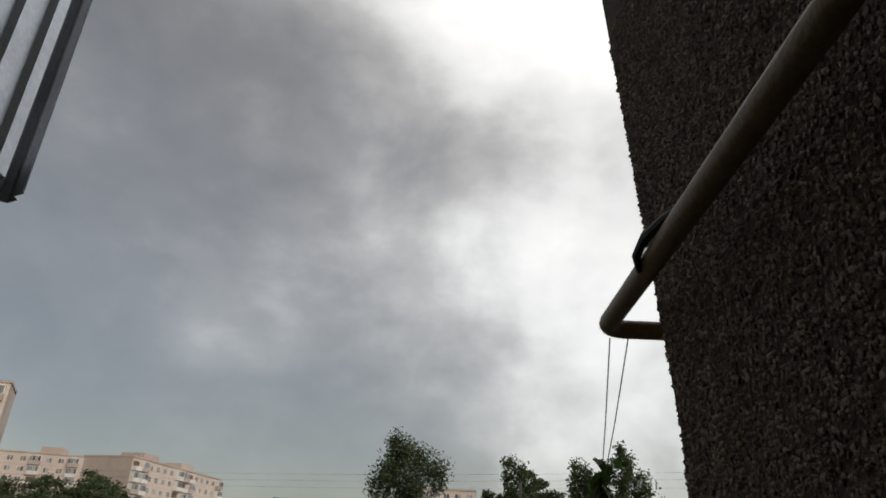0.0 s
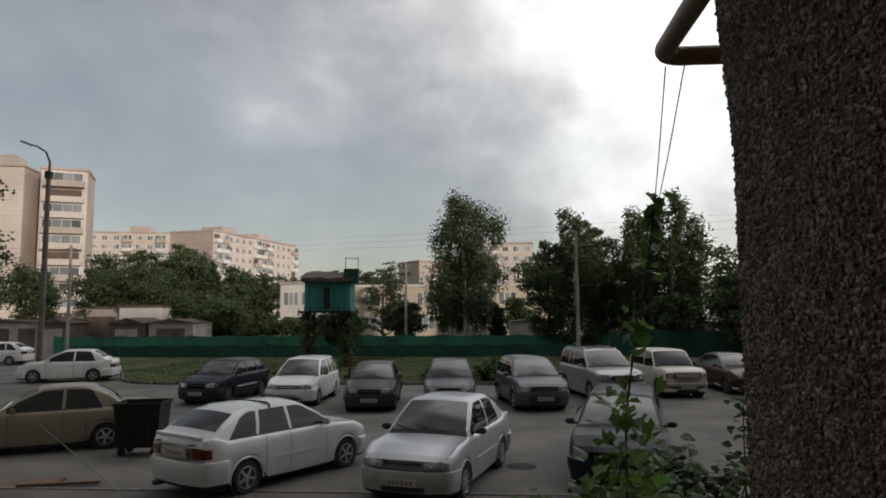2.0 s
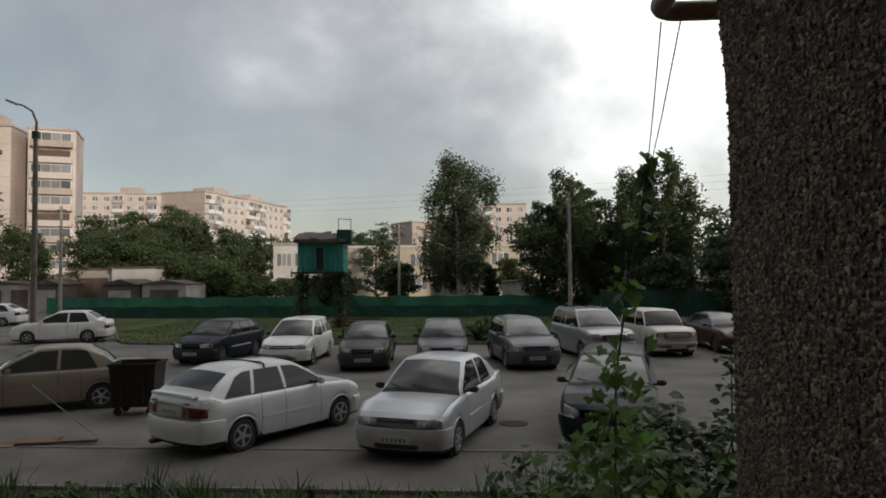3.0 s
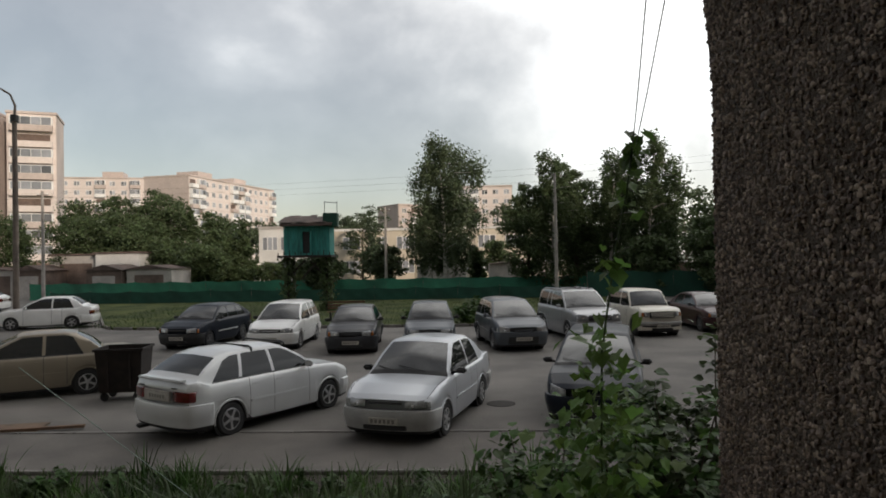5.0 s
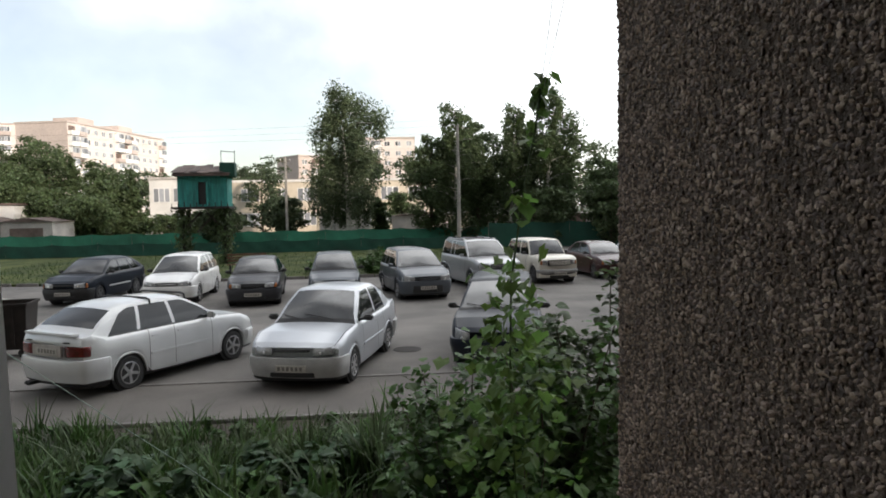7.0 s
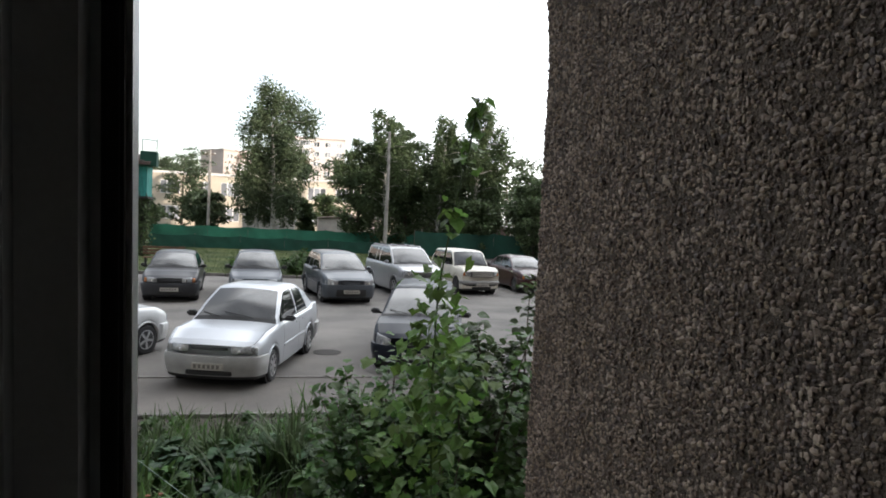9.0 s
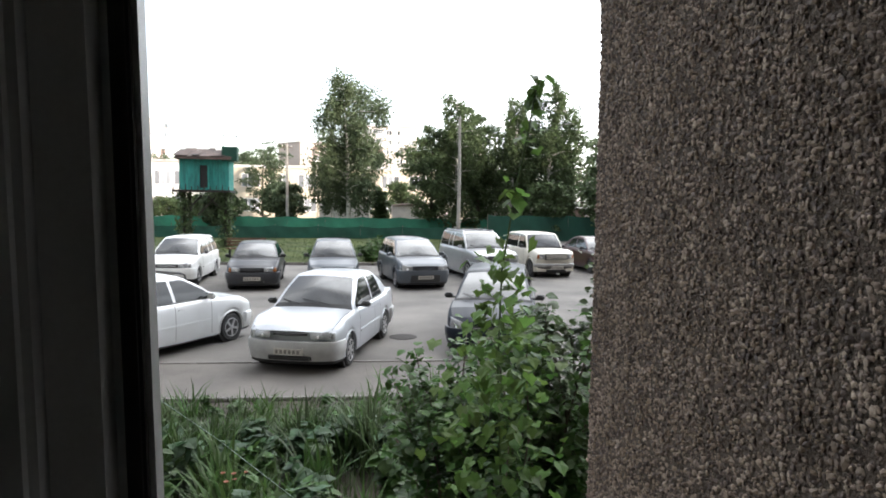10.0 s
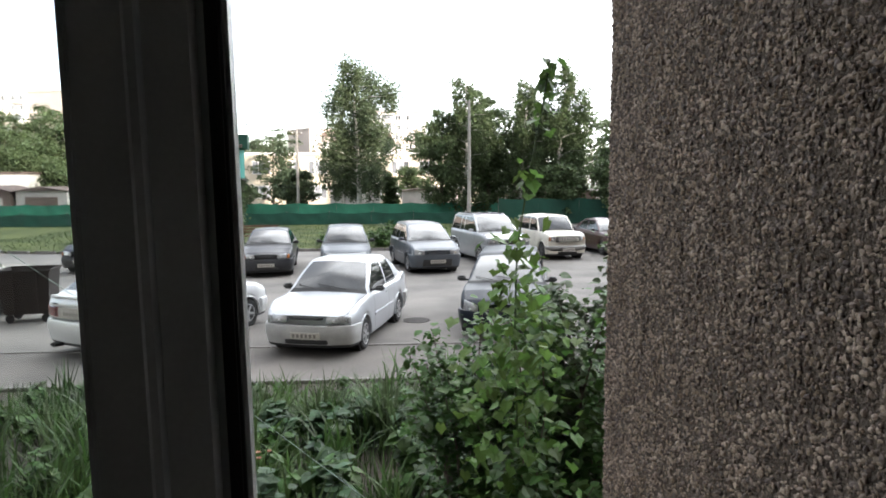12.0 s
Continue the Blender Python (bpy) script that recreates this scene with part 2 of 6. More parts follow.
# ---- builders ----
def box(bm, x0, x1, y0, y1, z0, z1, m=None):
    vs = [bm.verts.new((x, y, z)) for x in (x0, x1) for y in (y0, y1) for z in (z0, z1)]
    for f in ((0, 1, 3, 2), (4, 6, 7, 5), (0, 4, 5, 1), (2, 3, 7, 6), (0, 2, 6, 4), (1, 5, 7, 3)):
        bm.faces.new([vs[i] for i in f])
    if m:
        bmesh.ops.transform(bm, matrix=m, verts=vs)
    return vs


def finish(name, bm, mat, smooth=False, bevel=0.0):
    if bevel:
        bmesh.ops.bevel(bm, geom=list(bm.edges), offset=bevel, segments=2, affect="EDGES", clamp_overlap=True)
    bmesh.ops.recalc_face_normals(bm, faces=bm.faces)
    me = bpy.data.meshes.new(name)
    bm.to_mesh(me)
    bm.free()
    if smooth:
        for p in me.polygons:
            p.use_smooth = True
        me.set_sharp_from_angle(angle=radians(38))
    me.materials.append(mat)
    return me


def part(name, bm, mat, parent=None, label="", smooth=False, bevel=0.0):
    ob = new(name, finish(name, bm, mat, smooth, bevel))
    ob.parent = parent
    return tagged(ob, label)


def box_part(name, dims, mat, parent=None, label="", bevel=0.0, m=None):
    bm = bmesh.new()
    box(bm, *dims, m)
    return part(name, bm, mat, parent, label, bevel > 0, bevel)


def thing(name, label, category, m=None, group="", kind=""):
    ob = new(name)
    ob.empty_display_size = 0.1
    if m:
        ob.matrix_world = m
    return tagged(ob, label, category, group, kind)


def raw(name, verts, faces, mat, parent=None, label="", smooth=False):
    me = bpy.data.meshes.new(name)
    me.from_pydata([tuple(v) for v in verts], [], [tuple(f) for f in faces])
    me.materials.append(mat)
    if smooth:
        for p in me.polygons:
            p.use_smooth = True
    ob = new(name, me)
    ob.parent = parent
    return tagged(ob, label)


def tube(bm, pts, radii, seg=8):
    """A tapered tube along points."""
    pts = [Vector(p) for p in pts]
    rings = []
    for i, p in enumerate(pts):
        d = (pts[min(i + 1, len(pts) - 1)] - pts[max(i - 1, 0)]).normalized()
        a = d.orthogonal().normalized() if i == 0 else (side - d * side.dot(d)).normalized()
        side = a
        b = d.cross(a)
        r = float(radii[i] if isinstance(radii, (list, tuple)) else radii)
        rings.append([bm.verts.new(p + r * (math.cos(2 * math.pi * k / seg) * a + math.sin(2 * math.pi * k / seg) * b)) for k in range(seg)])
    for r0, r1 in zip(rings, rings[1:]):
        for k in range(seg):
            bm.faces.new((r0[k], r0[(k + 1) % seg], r1[(k + 1) % seg], r1[k]))
    bm.faces.new(rings[0][::-1])
    bm.faces.new(rings[-1])


def lathe(bm, profile, seg=20, m=None):
    """A closed shape turned round y from (radius, y) pairs."""
    rings = [[bm.verts.new((r * math.cos(2 * math.pi * k / seg), y, r * math.sin(2 * math.pi * k / seg))) for k in range(seg)] for r, y in profile]
    for r0, r1 in zip(rings, rings[1:]):
        for k in range(seg):
            bm.faces.new((r0[k], r0[(k + 1) % seg], r1[(k + 1) % seg], r1[k]))
    bm.faces.new(rings[0])
    bm.faces.new(rings[-1][::-1])
    if m:
        bmesh.ops.transform(bm, matrix=m, verts=[v for r in rings for v in r])


rng = np.random.default_rng(7)


def leaf_cloud(centres, normals_up, size, rng, long=1.5, droop=0.0):
    """Pointed leaves (two triangles folded along the rib) at the centres, turned at random."""
    n = len(centres)
    d = rng.normal(size=(n, 3))
    d[:, 2] = d[:, 2] * 0.6 - droop
    d /= np.linalg.norm(d, axis=1)[:, None]
    up = rng.normal(size=(n, 3)) + np.array((0, 0, normals_up))
    s = np.cross(d, up)
    s /= np.linalg.norm(s, axis=1)[:, None] + 1e-9
    nn = np.cross(s, d)
    L = (size * rng.uniform(0.6, 1.3, n))[:, None]
    a = centres - d * L * 0.5
    b = centres + s * L / long * 0.5 + nn * L * 0.10
    c = centres + d * L * 0.5
    e = centres - s * L / long * 0.5 + nn * L * 0.10
    verts = np.stack((a, b, c, e), 1).reshape(-1, 3)
    i = np.arange(n)[:, None] * 4
    faces = np.concatenate((i + np.array((0, 1, 2)), i + np.array((0, 2, 3))), 0)
    return verts, faces

# ---- the ground ----
def slab(name, dims, mat, label, category, bevel=0.0):
    return tagged(box_part(name, dims, mat, None, "", bevel), label, category, "", "structure")


raw("ground", [(-2500, -2500, -0.12), (2500, -2500, -0.12), (2500, 2500, -0.12), (-2500, 2500, -0.12)], [(0, 1, 2, 3)], M_FAR)
tagged(bpy.data.objects["ground"], "dull green ground reaching the horizon", "ground", "", "structure")
slab("road", (-60, 40, 12.73, 60, -0.115, 0.0), M_ASPHALT, "worn dusty grey asphalt of the car park", "road")
slab("pavement", (-60, 40, 10.55, 12.61, -0.10, 0.012), M_PATH, "pinkish concrete path along the flower bed", "pavement")
kerb = thing("kerb", "low worn concrete kerb between path and asphalt", "kerb", None, "", "structure")
for i in range(24):
    box_part("kerb_stone", (-14 + i, -13.01 + i, 12.615, 12.725, -0.1, 0.03), M_KERB, kerb, "", 0.012)
edge = thing("edging", "concrete edging of the flower bed", "edging", None, "", "structure")
for i in range(24):
    box_part("edging_stone", (-14 + i, -13.012 + i, 10.46, 10.545, -0.18, 0.022), M_KERB, edge, "", 0.012)
slab("flower_bed_soil", (-30, 30, 1.62, 10.455, -0.4, -0.035), M_SOIL, "dark soil of the overgrown flower bed", "soil")


def lawn(name, pts, z, mat, label):
    bm = bmesh.new()
    top = [bm.verts.new((x, y, z)) for x, y in pts]
    low = [bm.verts.new((x, y, -0.11)) for x, y in pts]
    bm.faces.new(top)
    for i in range(len(pts)):
        j = (i + 1) % len(pts)
        bm.faces.new((low[i], low[j], top[j], top[i]))
    return tagged(part(name, bm, mat), label, "lawn", "", "structure")


LAWN_EDGE = [(-30, 52), (-21.5, 39), (-17.3, 32.0), (-16.4, 31.0), (-14, 30.6), (12, 30.6), (12, 66), (-30, 66)]
lawn("lawn", LAWN_EDGE, 0.09, M_LAWN, "rough mown grass verge behind the parked cars")
verge_kerb = thing("verge_kerb", "grey concrete kerb round the grass verge", "kerb", None, "", "structure")
for (xa, ya), (xb, yb) in zip(LAWN_EDGE[:5], LAWN_EDGE[1:6]):
    L_ = math.hypot(xb - xa, yb - ya)
    a_ = math.atan2(yb - ya, xb - xa)
    for k in range(max(1, int(L_))):
        u = (k + 0.5) * L_ / max(1, int(L_))
        box_part("kerb_stone", (-0.48, 0.48, -0.13, -0.005, -0.1, 0.13), M_KERB, verge_kerb, "", 0.02, pose(xa + (xb - xa) * u / L_, ya + (yb - ya) * u / L_, 0, 0, 0, math.degrees(a_)))

# ---- the house with its window, and the room behind it ----
WX, WY = 0.885, 2.62          # projecting wall: its face and its far corner
FY = 1.28                     # outer face of the facade
WIN = (-0.92, 0.885, 2.28, 3.82)


def wall(name, dims, mat, label):
    return slab(name, dims, mat, label, "wall")


# the unseen height of 27 m is chosen to shade the car park
wall("wall_below_window", (-40, WX - 0.004, FY - 0.38, FY, -0.3, WIN[2]), M_PANEL, "rough panel facade below the window")
wall("wall_above_window", (-40, WX - 0.004, FY - 0.38, FY, WIN[3], 27), M_PANEL, "rough panel facade above the window")
wall("wall_beside_window", (-40, WIN[0], FY - 0.38, FY, WIN[2], WIN[3]), M_PANEL, "rough panel facade beside the window")
LEAN = 0.20                   # the corner leans outward above the window's middle


def corner_y(z):
    return WY + max(0.0, z - 3.5) * LEAN if z < 6 else WY + 2.5 * LEAN


# beyond the view it is stretched to x = 150 to block the sun
bm = bmesh.new()
rows_ = []
for z in (-0.3, 3.5, 6.0, 27.0):
    rows_.append([bm.verts.new(p + (z,)) for p in ((WX, -3.0), (150, -3.0), (150, corner_y(z)), (WX, corner_y(z)))])
bm.faces.new(rows_[0])
bm.faces.new(rows_[-1])
for r0, r1 in zip(rows_, rows_[1:]):
    for k in range(4):
        bm.faces.new((r0[k], r0[(k + 1) % 4], r1[(k + 1) % 4], r1[k]))
tagged(part("wall_projecting", bm, M_WALL), "brown pebble-dashed projecting wall of the house", "wall", "", "structure")
wall("room_floor", (-3, WX - 0.004, -3, FY - 0.384, 1.2, 1.4), M_DARKWOOD, "dark floor of the room")
wall("room_ceiling", (-3, WX - 0.004, -3, FY - 0.384, 4.05, 4.2), M_PLASTER, "plain plaster ceiling of the room")
wall("room_wall_back", (-3, WX - 0.004, -3.2, -3.004, 1.2, 4.2), M_PLASTER, "plain plaster back wall of the room")
wall("room_wall_side", (-3.2, -3.004, -3.2, FY - 0.384, 1.2, 4.2), M_PLASTER, "plain plaster side wall of the room")

# pebbles of the dash, where the camera passes close
ico = bmesh.new()
bmesh.ops.create_icosphere(ico, subdivisions=1, radius=1)
ICO_V = np.array([v.co for v in ico.verts])
ICO_F = np.array([[v.index for v in f.verts] for f in ico.faces])
ico.free()


def pebbles(name, n, place, label, size):
    """place: gives position and outward axis order for n stones."""
    p, axis = place(n)
    s = rng.lognormal(0, 0.24, n)[:, None, None] * size
    v = ICO_V[None] * (1 + rng.uniform(-0.28, 0.28, (n, len(ICO_V), 1)))
    v = v * rng.uniform(0.65, 1.35, (n, 1, 3))
    q = rng.uniform(0, 2 * math.pi, n)
    c, sn = np.cos(q)[:, None], np.sin(q)[:, None]
    tilt = rng.uniform(-0.5, 0.5, (n, 1))
    a, b, h = v[:, :, 0] * c - v[:, :, 1] * sn, v[:, :, 0] * sn + v[:, :, 1] * c, v[:, :, 2] * 0.75
    h = h + a * tilt
    w = np.stack((h, a, b), 2) if axis == 0 else np.stack((a, h, b), 2)
    verts = (w * s + p[:, None, :]).reshape(-1, 3)
    faces = (ICO_F[None] + (np.arange(n) * len(ICO_V))[:, None, None]).reshape(-1, 3)
    return tagged(raw(name, verts, faces, M_PEBBLE), label, "pebble dash", "", "stuff")


def on_side(n):
    z = rng.uniform(1.8, 5.1, n)
    far = WY + np.maximum(0, z - 3.5) * LEAN
    return np.stack((np.full(n, WX) + rng.uniform(-0.003, 0.0015, n), 1.26 + (far - 1.26) * rng.uniform(0, 1, n), z), 1), 0


def on_front(n):
    z = rng.uniform(1.8, 5.1, n)
    return np.stack((rng.uniform(WX, WX + 0.12, n), WY + np.maximum(0, z - 3.5) * LEAN + rng.uniform(-0.001, 0.003, n), z), 1), 1


pebbles("pebble_dash", 60000, on_side, "brown and grey pebbles set in mortar on the wall", 0.0045)
pebbles("pebble_dash", 4600, on_front, "brown and grey pebbles round the wall's corner", 0.0047)

# window frame: fixed left sash, mullion, open right light
window = thing("window_1", "white plastic window with its light swung open", "window", None, "", "structure")
bm = bmesh.new()
box(bm, -0.076, -0.034, 1.053, 1.120, WIN[2] + 0.06, WIN[3] - 0.06)
box(bm, -0.034, -0.004, 1.080, 1.099, WIN[2] + 0.06, WIN[3] - 0.06)
part("mullion", bm, M_PVC, window, "white plastic mullion")
box_part("gasket", (-0.024, -0.008, 1.068, 1.0798, WIN[2] + 0.06, WIN[3] - 0.06), M_GASKET, window, "black rubber gasket", 0.003)
bm = bmesh.new()
for d in ((-0.136, -0.078, 1.033, 1.100, WIN[2] + 0.07, WIN[3] - 0.07), (-0.84, -0.77, 1.033, 1.100, WIN[2] + 0.07, WIN[3] - 0.07),
          (-0.77, -0.136, 1.033, 1.100, WIN[2] + 0.07, WIN[2] + 0.14), (-0.77, -0.136, 1.033, 1.100, WIN[3] - 0.14, WIN[3] - 0.07)):
    box(bm, *d)
sash = part("sash", bm, M_PVC, window, "closed white sash", True, 0.008)
box_part("glazing_bead", (-0.144, -0.1365, 1.039, 1.075, WIN[2] + 0.14, WIN[3] - 0.14), M_PVC, sash, "", 0.002)
M_PANE = bpy.data.materials.new("clear_glass")
M_PANE.use_nodes = True
gl = M_PANE.node_tree.nodes["Principled BSDF"]
gl.inputs["Transmission Weight"].default_value, gl.inputs["Roughness"].default_value, gl.inputs["IOR"].default_value = 1.0, 0.01, 1.45
gl.inputs["Base Color"].default_value = (0.93, 0.96, 0.95, 1)
pane = box_part("pane", (-0.77, -0.143, 1.063, 1.067, WIN[2] + 0.13, WIN[3] - 0.13), M_PANE, sash, "clear glass")
pane.visible_shadow = False
for ob_ in list(window.children):
    ob_.matrix_local = pose(-0.03, 1.08, 2.95) @ pose(0, 0, 0, 0, -1.2, 0) @ pose(0.03, -1.08, -2.95)
bm = bmesh.new()
for d in ((WIN[0], -0.845, 1.053, 1.120, WIN[2], WIN[3]), (0.825, WIN[1] - 0.006, 1.053, 1.120, WIN[2], WIN[3]),
          (-0.845, 0.825, 1.053, 1.120, WIN[2], WIN[2] + 0.058), (-0.845, 0.825, 1.053, 1.120, WIN[3] - 0.058, WIN[3])):
    box(bm, *d)
part("outer_frame", bm, M_PVC, window, "", True, 0.004)
box_part("window_sill", (WIN[0], WIN[1] - 0.02, 1.125, 1.40, WIN[2] - 0.012, WIN[2] - 0.002), M_STEEL, window, "sheet metal sill")

# gas pipe round the corner
PZ = 3.835
pipe = thing("gas_pipe", "yellow-brown painted gas pipe bent round the wall's corner", "pipe")
bm = bmesh.new()
px, py = 0.76, 2.83
tube(bm, [(px, 1.285, PZ), (px, 2.0, PZ), (px, py - 0.06, PZ)] + [(px + 0.06 * (1 - math.cos(a)), py - 0.06 + 0.06 * math.sin(a), PZ) for a in (0.3, 0.6, 0.9, 1.2, 1.57)] + [(1.6, py, PZ), (8, py, PZ)], 0.0285, 14)
part("pipe_run", bm, M_PIPE, pipe, "", True)
bm = bmesh.new()
tube(bm, [(px + 0.01, 2.10, PZ + 0.033), (px - 0.016, 2.18, PZ + 0.033), (px - 0.036, 2.26, PZ + 0.026), (px - 0.042, 2.32, PZ + 0.006), (px - 0.026, 2.36, PZ - 0.016)], [0.007, 0.011, 0.013, 0.011, 0.007], 8)
part("pipe_strap", bm, M_BLACK, pipe, "dark strap slung over the pipe", True)

# neighbour's balcony, clad in profiled sheet, above and to one side
balcony = thing("neighbour_balcony", "upstairs balcony clad in grey profiled metal sheet", "balcony")
bm = bmesh.new()
bot = [bm.verts.new((x, y, 4.09)) for x, y in ((-0.955, FY + 0.01), (-0.955, 2.47), (-3.2, 3.58), (-3.2, FY + 0.01))]
top = [bm.verts.new((v.co.x, v.co.y, 4.20)) for v in bot]
bm.faces.new(bot)
bm.faces.new(top[::-1])
for i in range(4):
    bm.faces.new((bot[i], bot[(i + 1) % 4], top[(i + 1) % 4], top[i]))
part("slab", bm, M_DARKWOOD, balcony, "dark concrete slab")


def profiled(name, a, b, z0, z1, parent):
    """Sheet with trapezoid ribs that run upright, from a to b."""
    a, b = Vector(a), Vector(b)
    d = (b - a).normalized()
    o = Vector((d.y, -d.x))
    n = int((b - a).length / 0.115)
    vs, u = [], 0.0
    prof = [(0, 0), (0.040, 0), (0.052, 0.018), (0.098, 0.018), (0.110, 0)]
    for k in range(n):
        for du, h in prof:
            p = a + d * (k * 0.115 + du) + o * h
            vs.append((p.x, p.y))
    verts = [(x, y, z0) for x, y in vs] + [(x, y, z1) for x, y in vs]
    m = len(vs)
    ob = raw(name, verts, [(i, i + 1, m + i + 1, m + i) for i in range(m - 1)], M_STEEL, parent, "grey profiled sheet")
    mod = ob.modifiers.new("thickness", "SOLIDIFY")
    mod.thickness = 0.004
    return ob


profiled("side_sheet", (-0.94, FY + 0.02), (-0.94, 2.50), 4.05, 5.2, balcony)
profiled("front_sheet", (-0.92, 2.52), (-3.1, 3.60), 4.05, 5.2, balcony)

# ---- vehicles ----
def lerp_profile(pts, x):
    return float(np.interp(x, [p[0] for p in pts], [p[1] for p in pts]))


def plan_width(spec, x):
    """Half the body's width at x: it draws in towards both ends."""
    xf, xr = spec["L"] / 2, -spec["L"] / 2
    e = max(0, (x - (xf - 0.55)) / 0.55) if x > 0 else max(0, ((xr + 0.5) - x) / 0.5)
    return spec["W"] / 2 * (1 - spec.get("round", 0.10) * e ** 2.2)


def sweep(spec, x, y):
    """The ends curve back towards the corners."""
    xf, xr, fa = spec["L"] / 2, -spec["L"] / 2, spec["fa"]
    v = min(1.0, abs(y) / (spec["W"] / 2)) ** 2.5
    if x > fa:
        return x - spec.get("bow", 0.20) * ((x - fa) / (xf - fa)) ** 2 * v
    ra = fa - spec["wb"]
    if x < ra:
        return x + 0.13 * ((ra - x) / (ra - xr)) ** 2 * v
    return x


def top_line(spec, x):
    """The outline's height along the middle: deck, windscreen, roof, rear window."""
    c = spec["cab"]
    if x <= c["br"] or x >= c["bf"]:
        return lerp_profile(spec["deck"], x)
    zb0, zf0 = lerp_profile(spec["deck"], c["br"]), lerp_profile(spec["deck"], c["bf"])
    zt, tr, tf = c["zt"], c["tr"], c["tf"]
    sl = tf - tr
    pts = [(c["br"], zb0), ((c["br"] + tr) / 2, (zb0 + zt) / 2 + 0.015), (tr - 0.03, zt - 0.045), (tr + 0.04, zt - 0.02), (tr + 0.25 * sl, zt - 0.004), (tr + 0.6 * sl, zt), (tf - 0.14, zt - 0.010), (tf - 0.02, zt - 0.028), (tf + 0.05, zt - 0.07), ((c["bf"] + tf) / 2, (zf0 + zt) / 2 + 0.015), (c["bf"], zf0)]
    return lerp_profile(pts, x)


def half_section(spec, x):
    """Half of the body's section at x, from the middle of the floor round the side and the glass to the middle of the top."""
    R = spec["tyre"] + 0.055
    w = plan_width(spec, x)
    belt = lerp_profile(spec["deck"], x)
    sill = lerp_profile(spec["under"], x)
    for a in (spec["fa"], spec["fa"] - spec["wb"]):
        if abs(x - a) < R:
            sill = max(sill, spec["tyre"] * 0.98 + math.sqrt(max(0, R * R - (x - a) ** 2)))
    mid = min(belt - 0.10, max(sill + 0.07, spec["waist"]))
    h = belt - mid
    lowside = min(sill + 0.06, mid - 0.01)
    pts = [(0, sill), (w * 0.80, sill), (w * 0.965, sill), (w * 0.987, lowside), (w * 0.997, (lowside + mid) / 2), (w, mid), (w * 0.994, mid + 0.35 * h), (w * 0.977, mid + 0.75 * h), (w * 0.95, belt - 0.014), (w * 0.925, belt)]
    c = spec["cab"]
    top = max(belt, top_line(spec, x))
    H = top - belt
    full = max(0.1, c["zt"] - belt)

    def wall_y(z):
        f = (z - belt) / full
        return w * 0.925 + (c["wt"] - c["wb"]) * f + 0.02 * math.sin(math.pi * min(1, f))

    tp = min(0.068, 0.35 * H)
    z10, z13 = belt + min(0.03, 0.1 * H), top - tp
    for i, z in enumerate((z10, z10 + (z13 - z10) / 3, z10 + (z13 - z10) * 2 / 3, z13, top - 0.35 * tp)):
        pts.append((wall_y(z) - 0.003 * (i + 1), z))
    yt = wall_y(top) - 0.02 - min(0.045, 0.4 * H)
    cr = 0.03
    for f in (1.0, 0.66, 0.33, 0.0):
        pts.append((yt * f, top - 0.003 + cr * (1 - f * f)))
    return pts


def first_window(spec):
    c = spec["cab"]
    return c["bf"] - 0.22 * (c["bf"] - c["tf"]) - 0.02


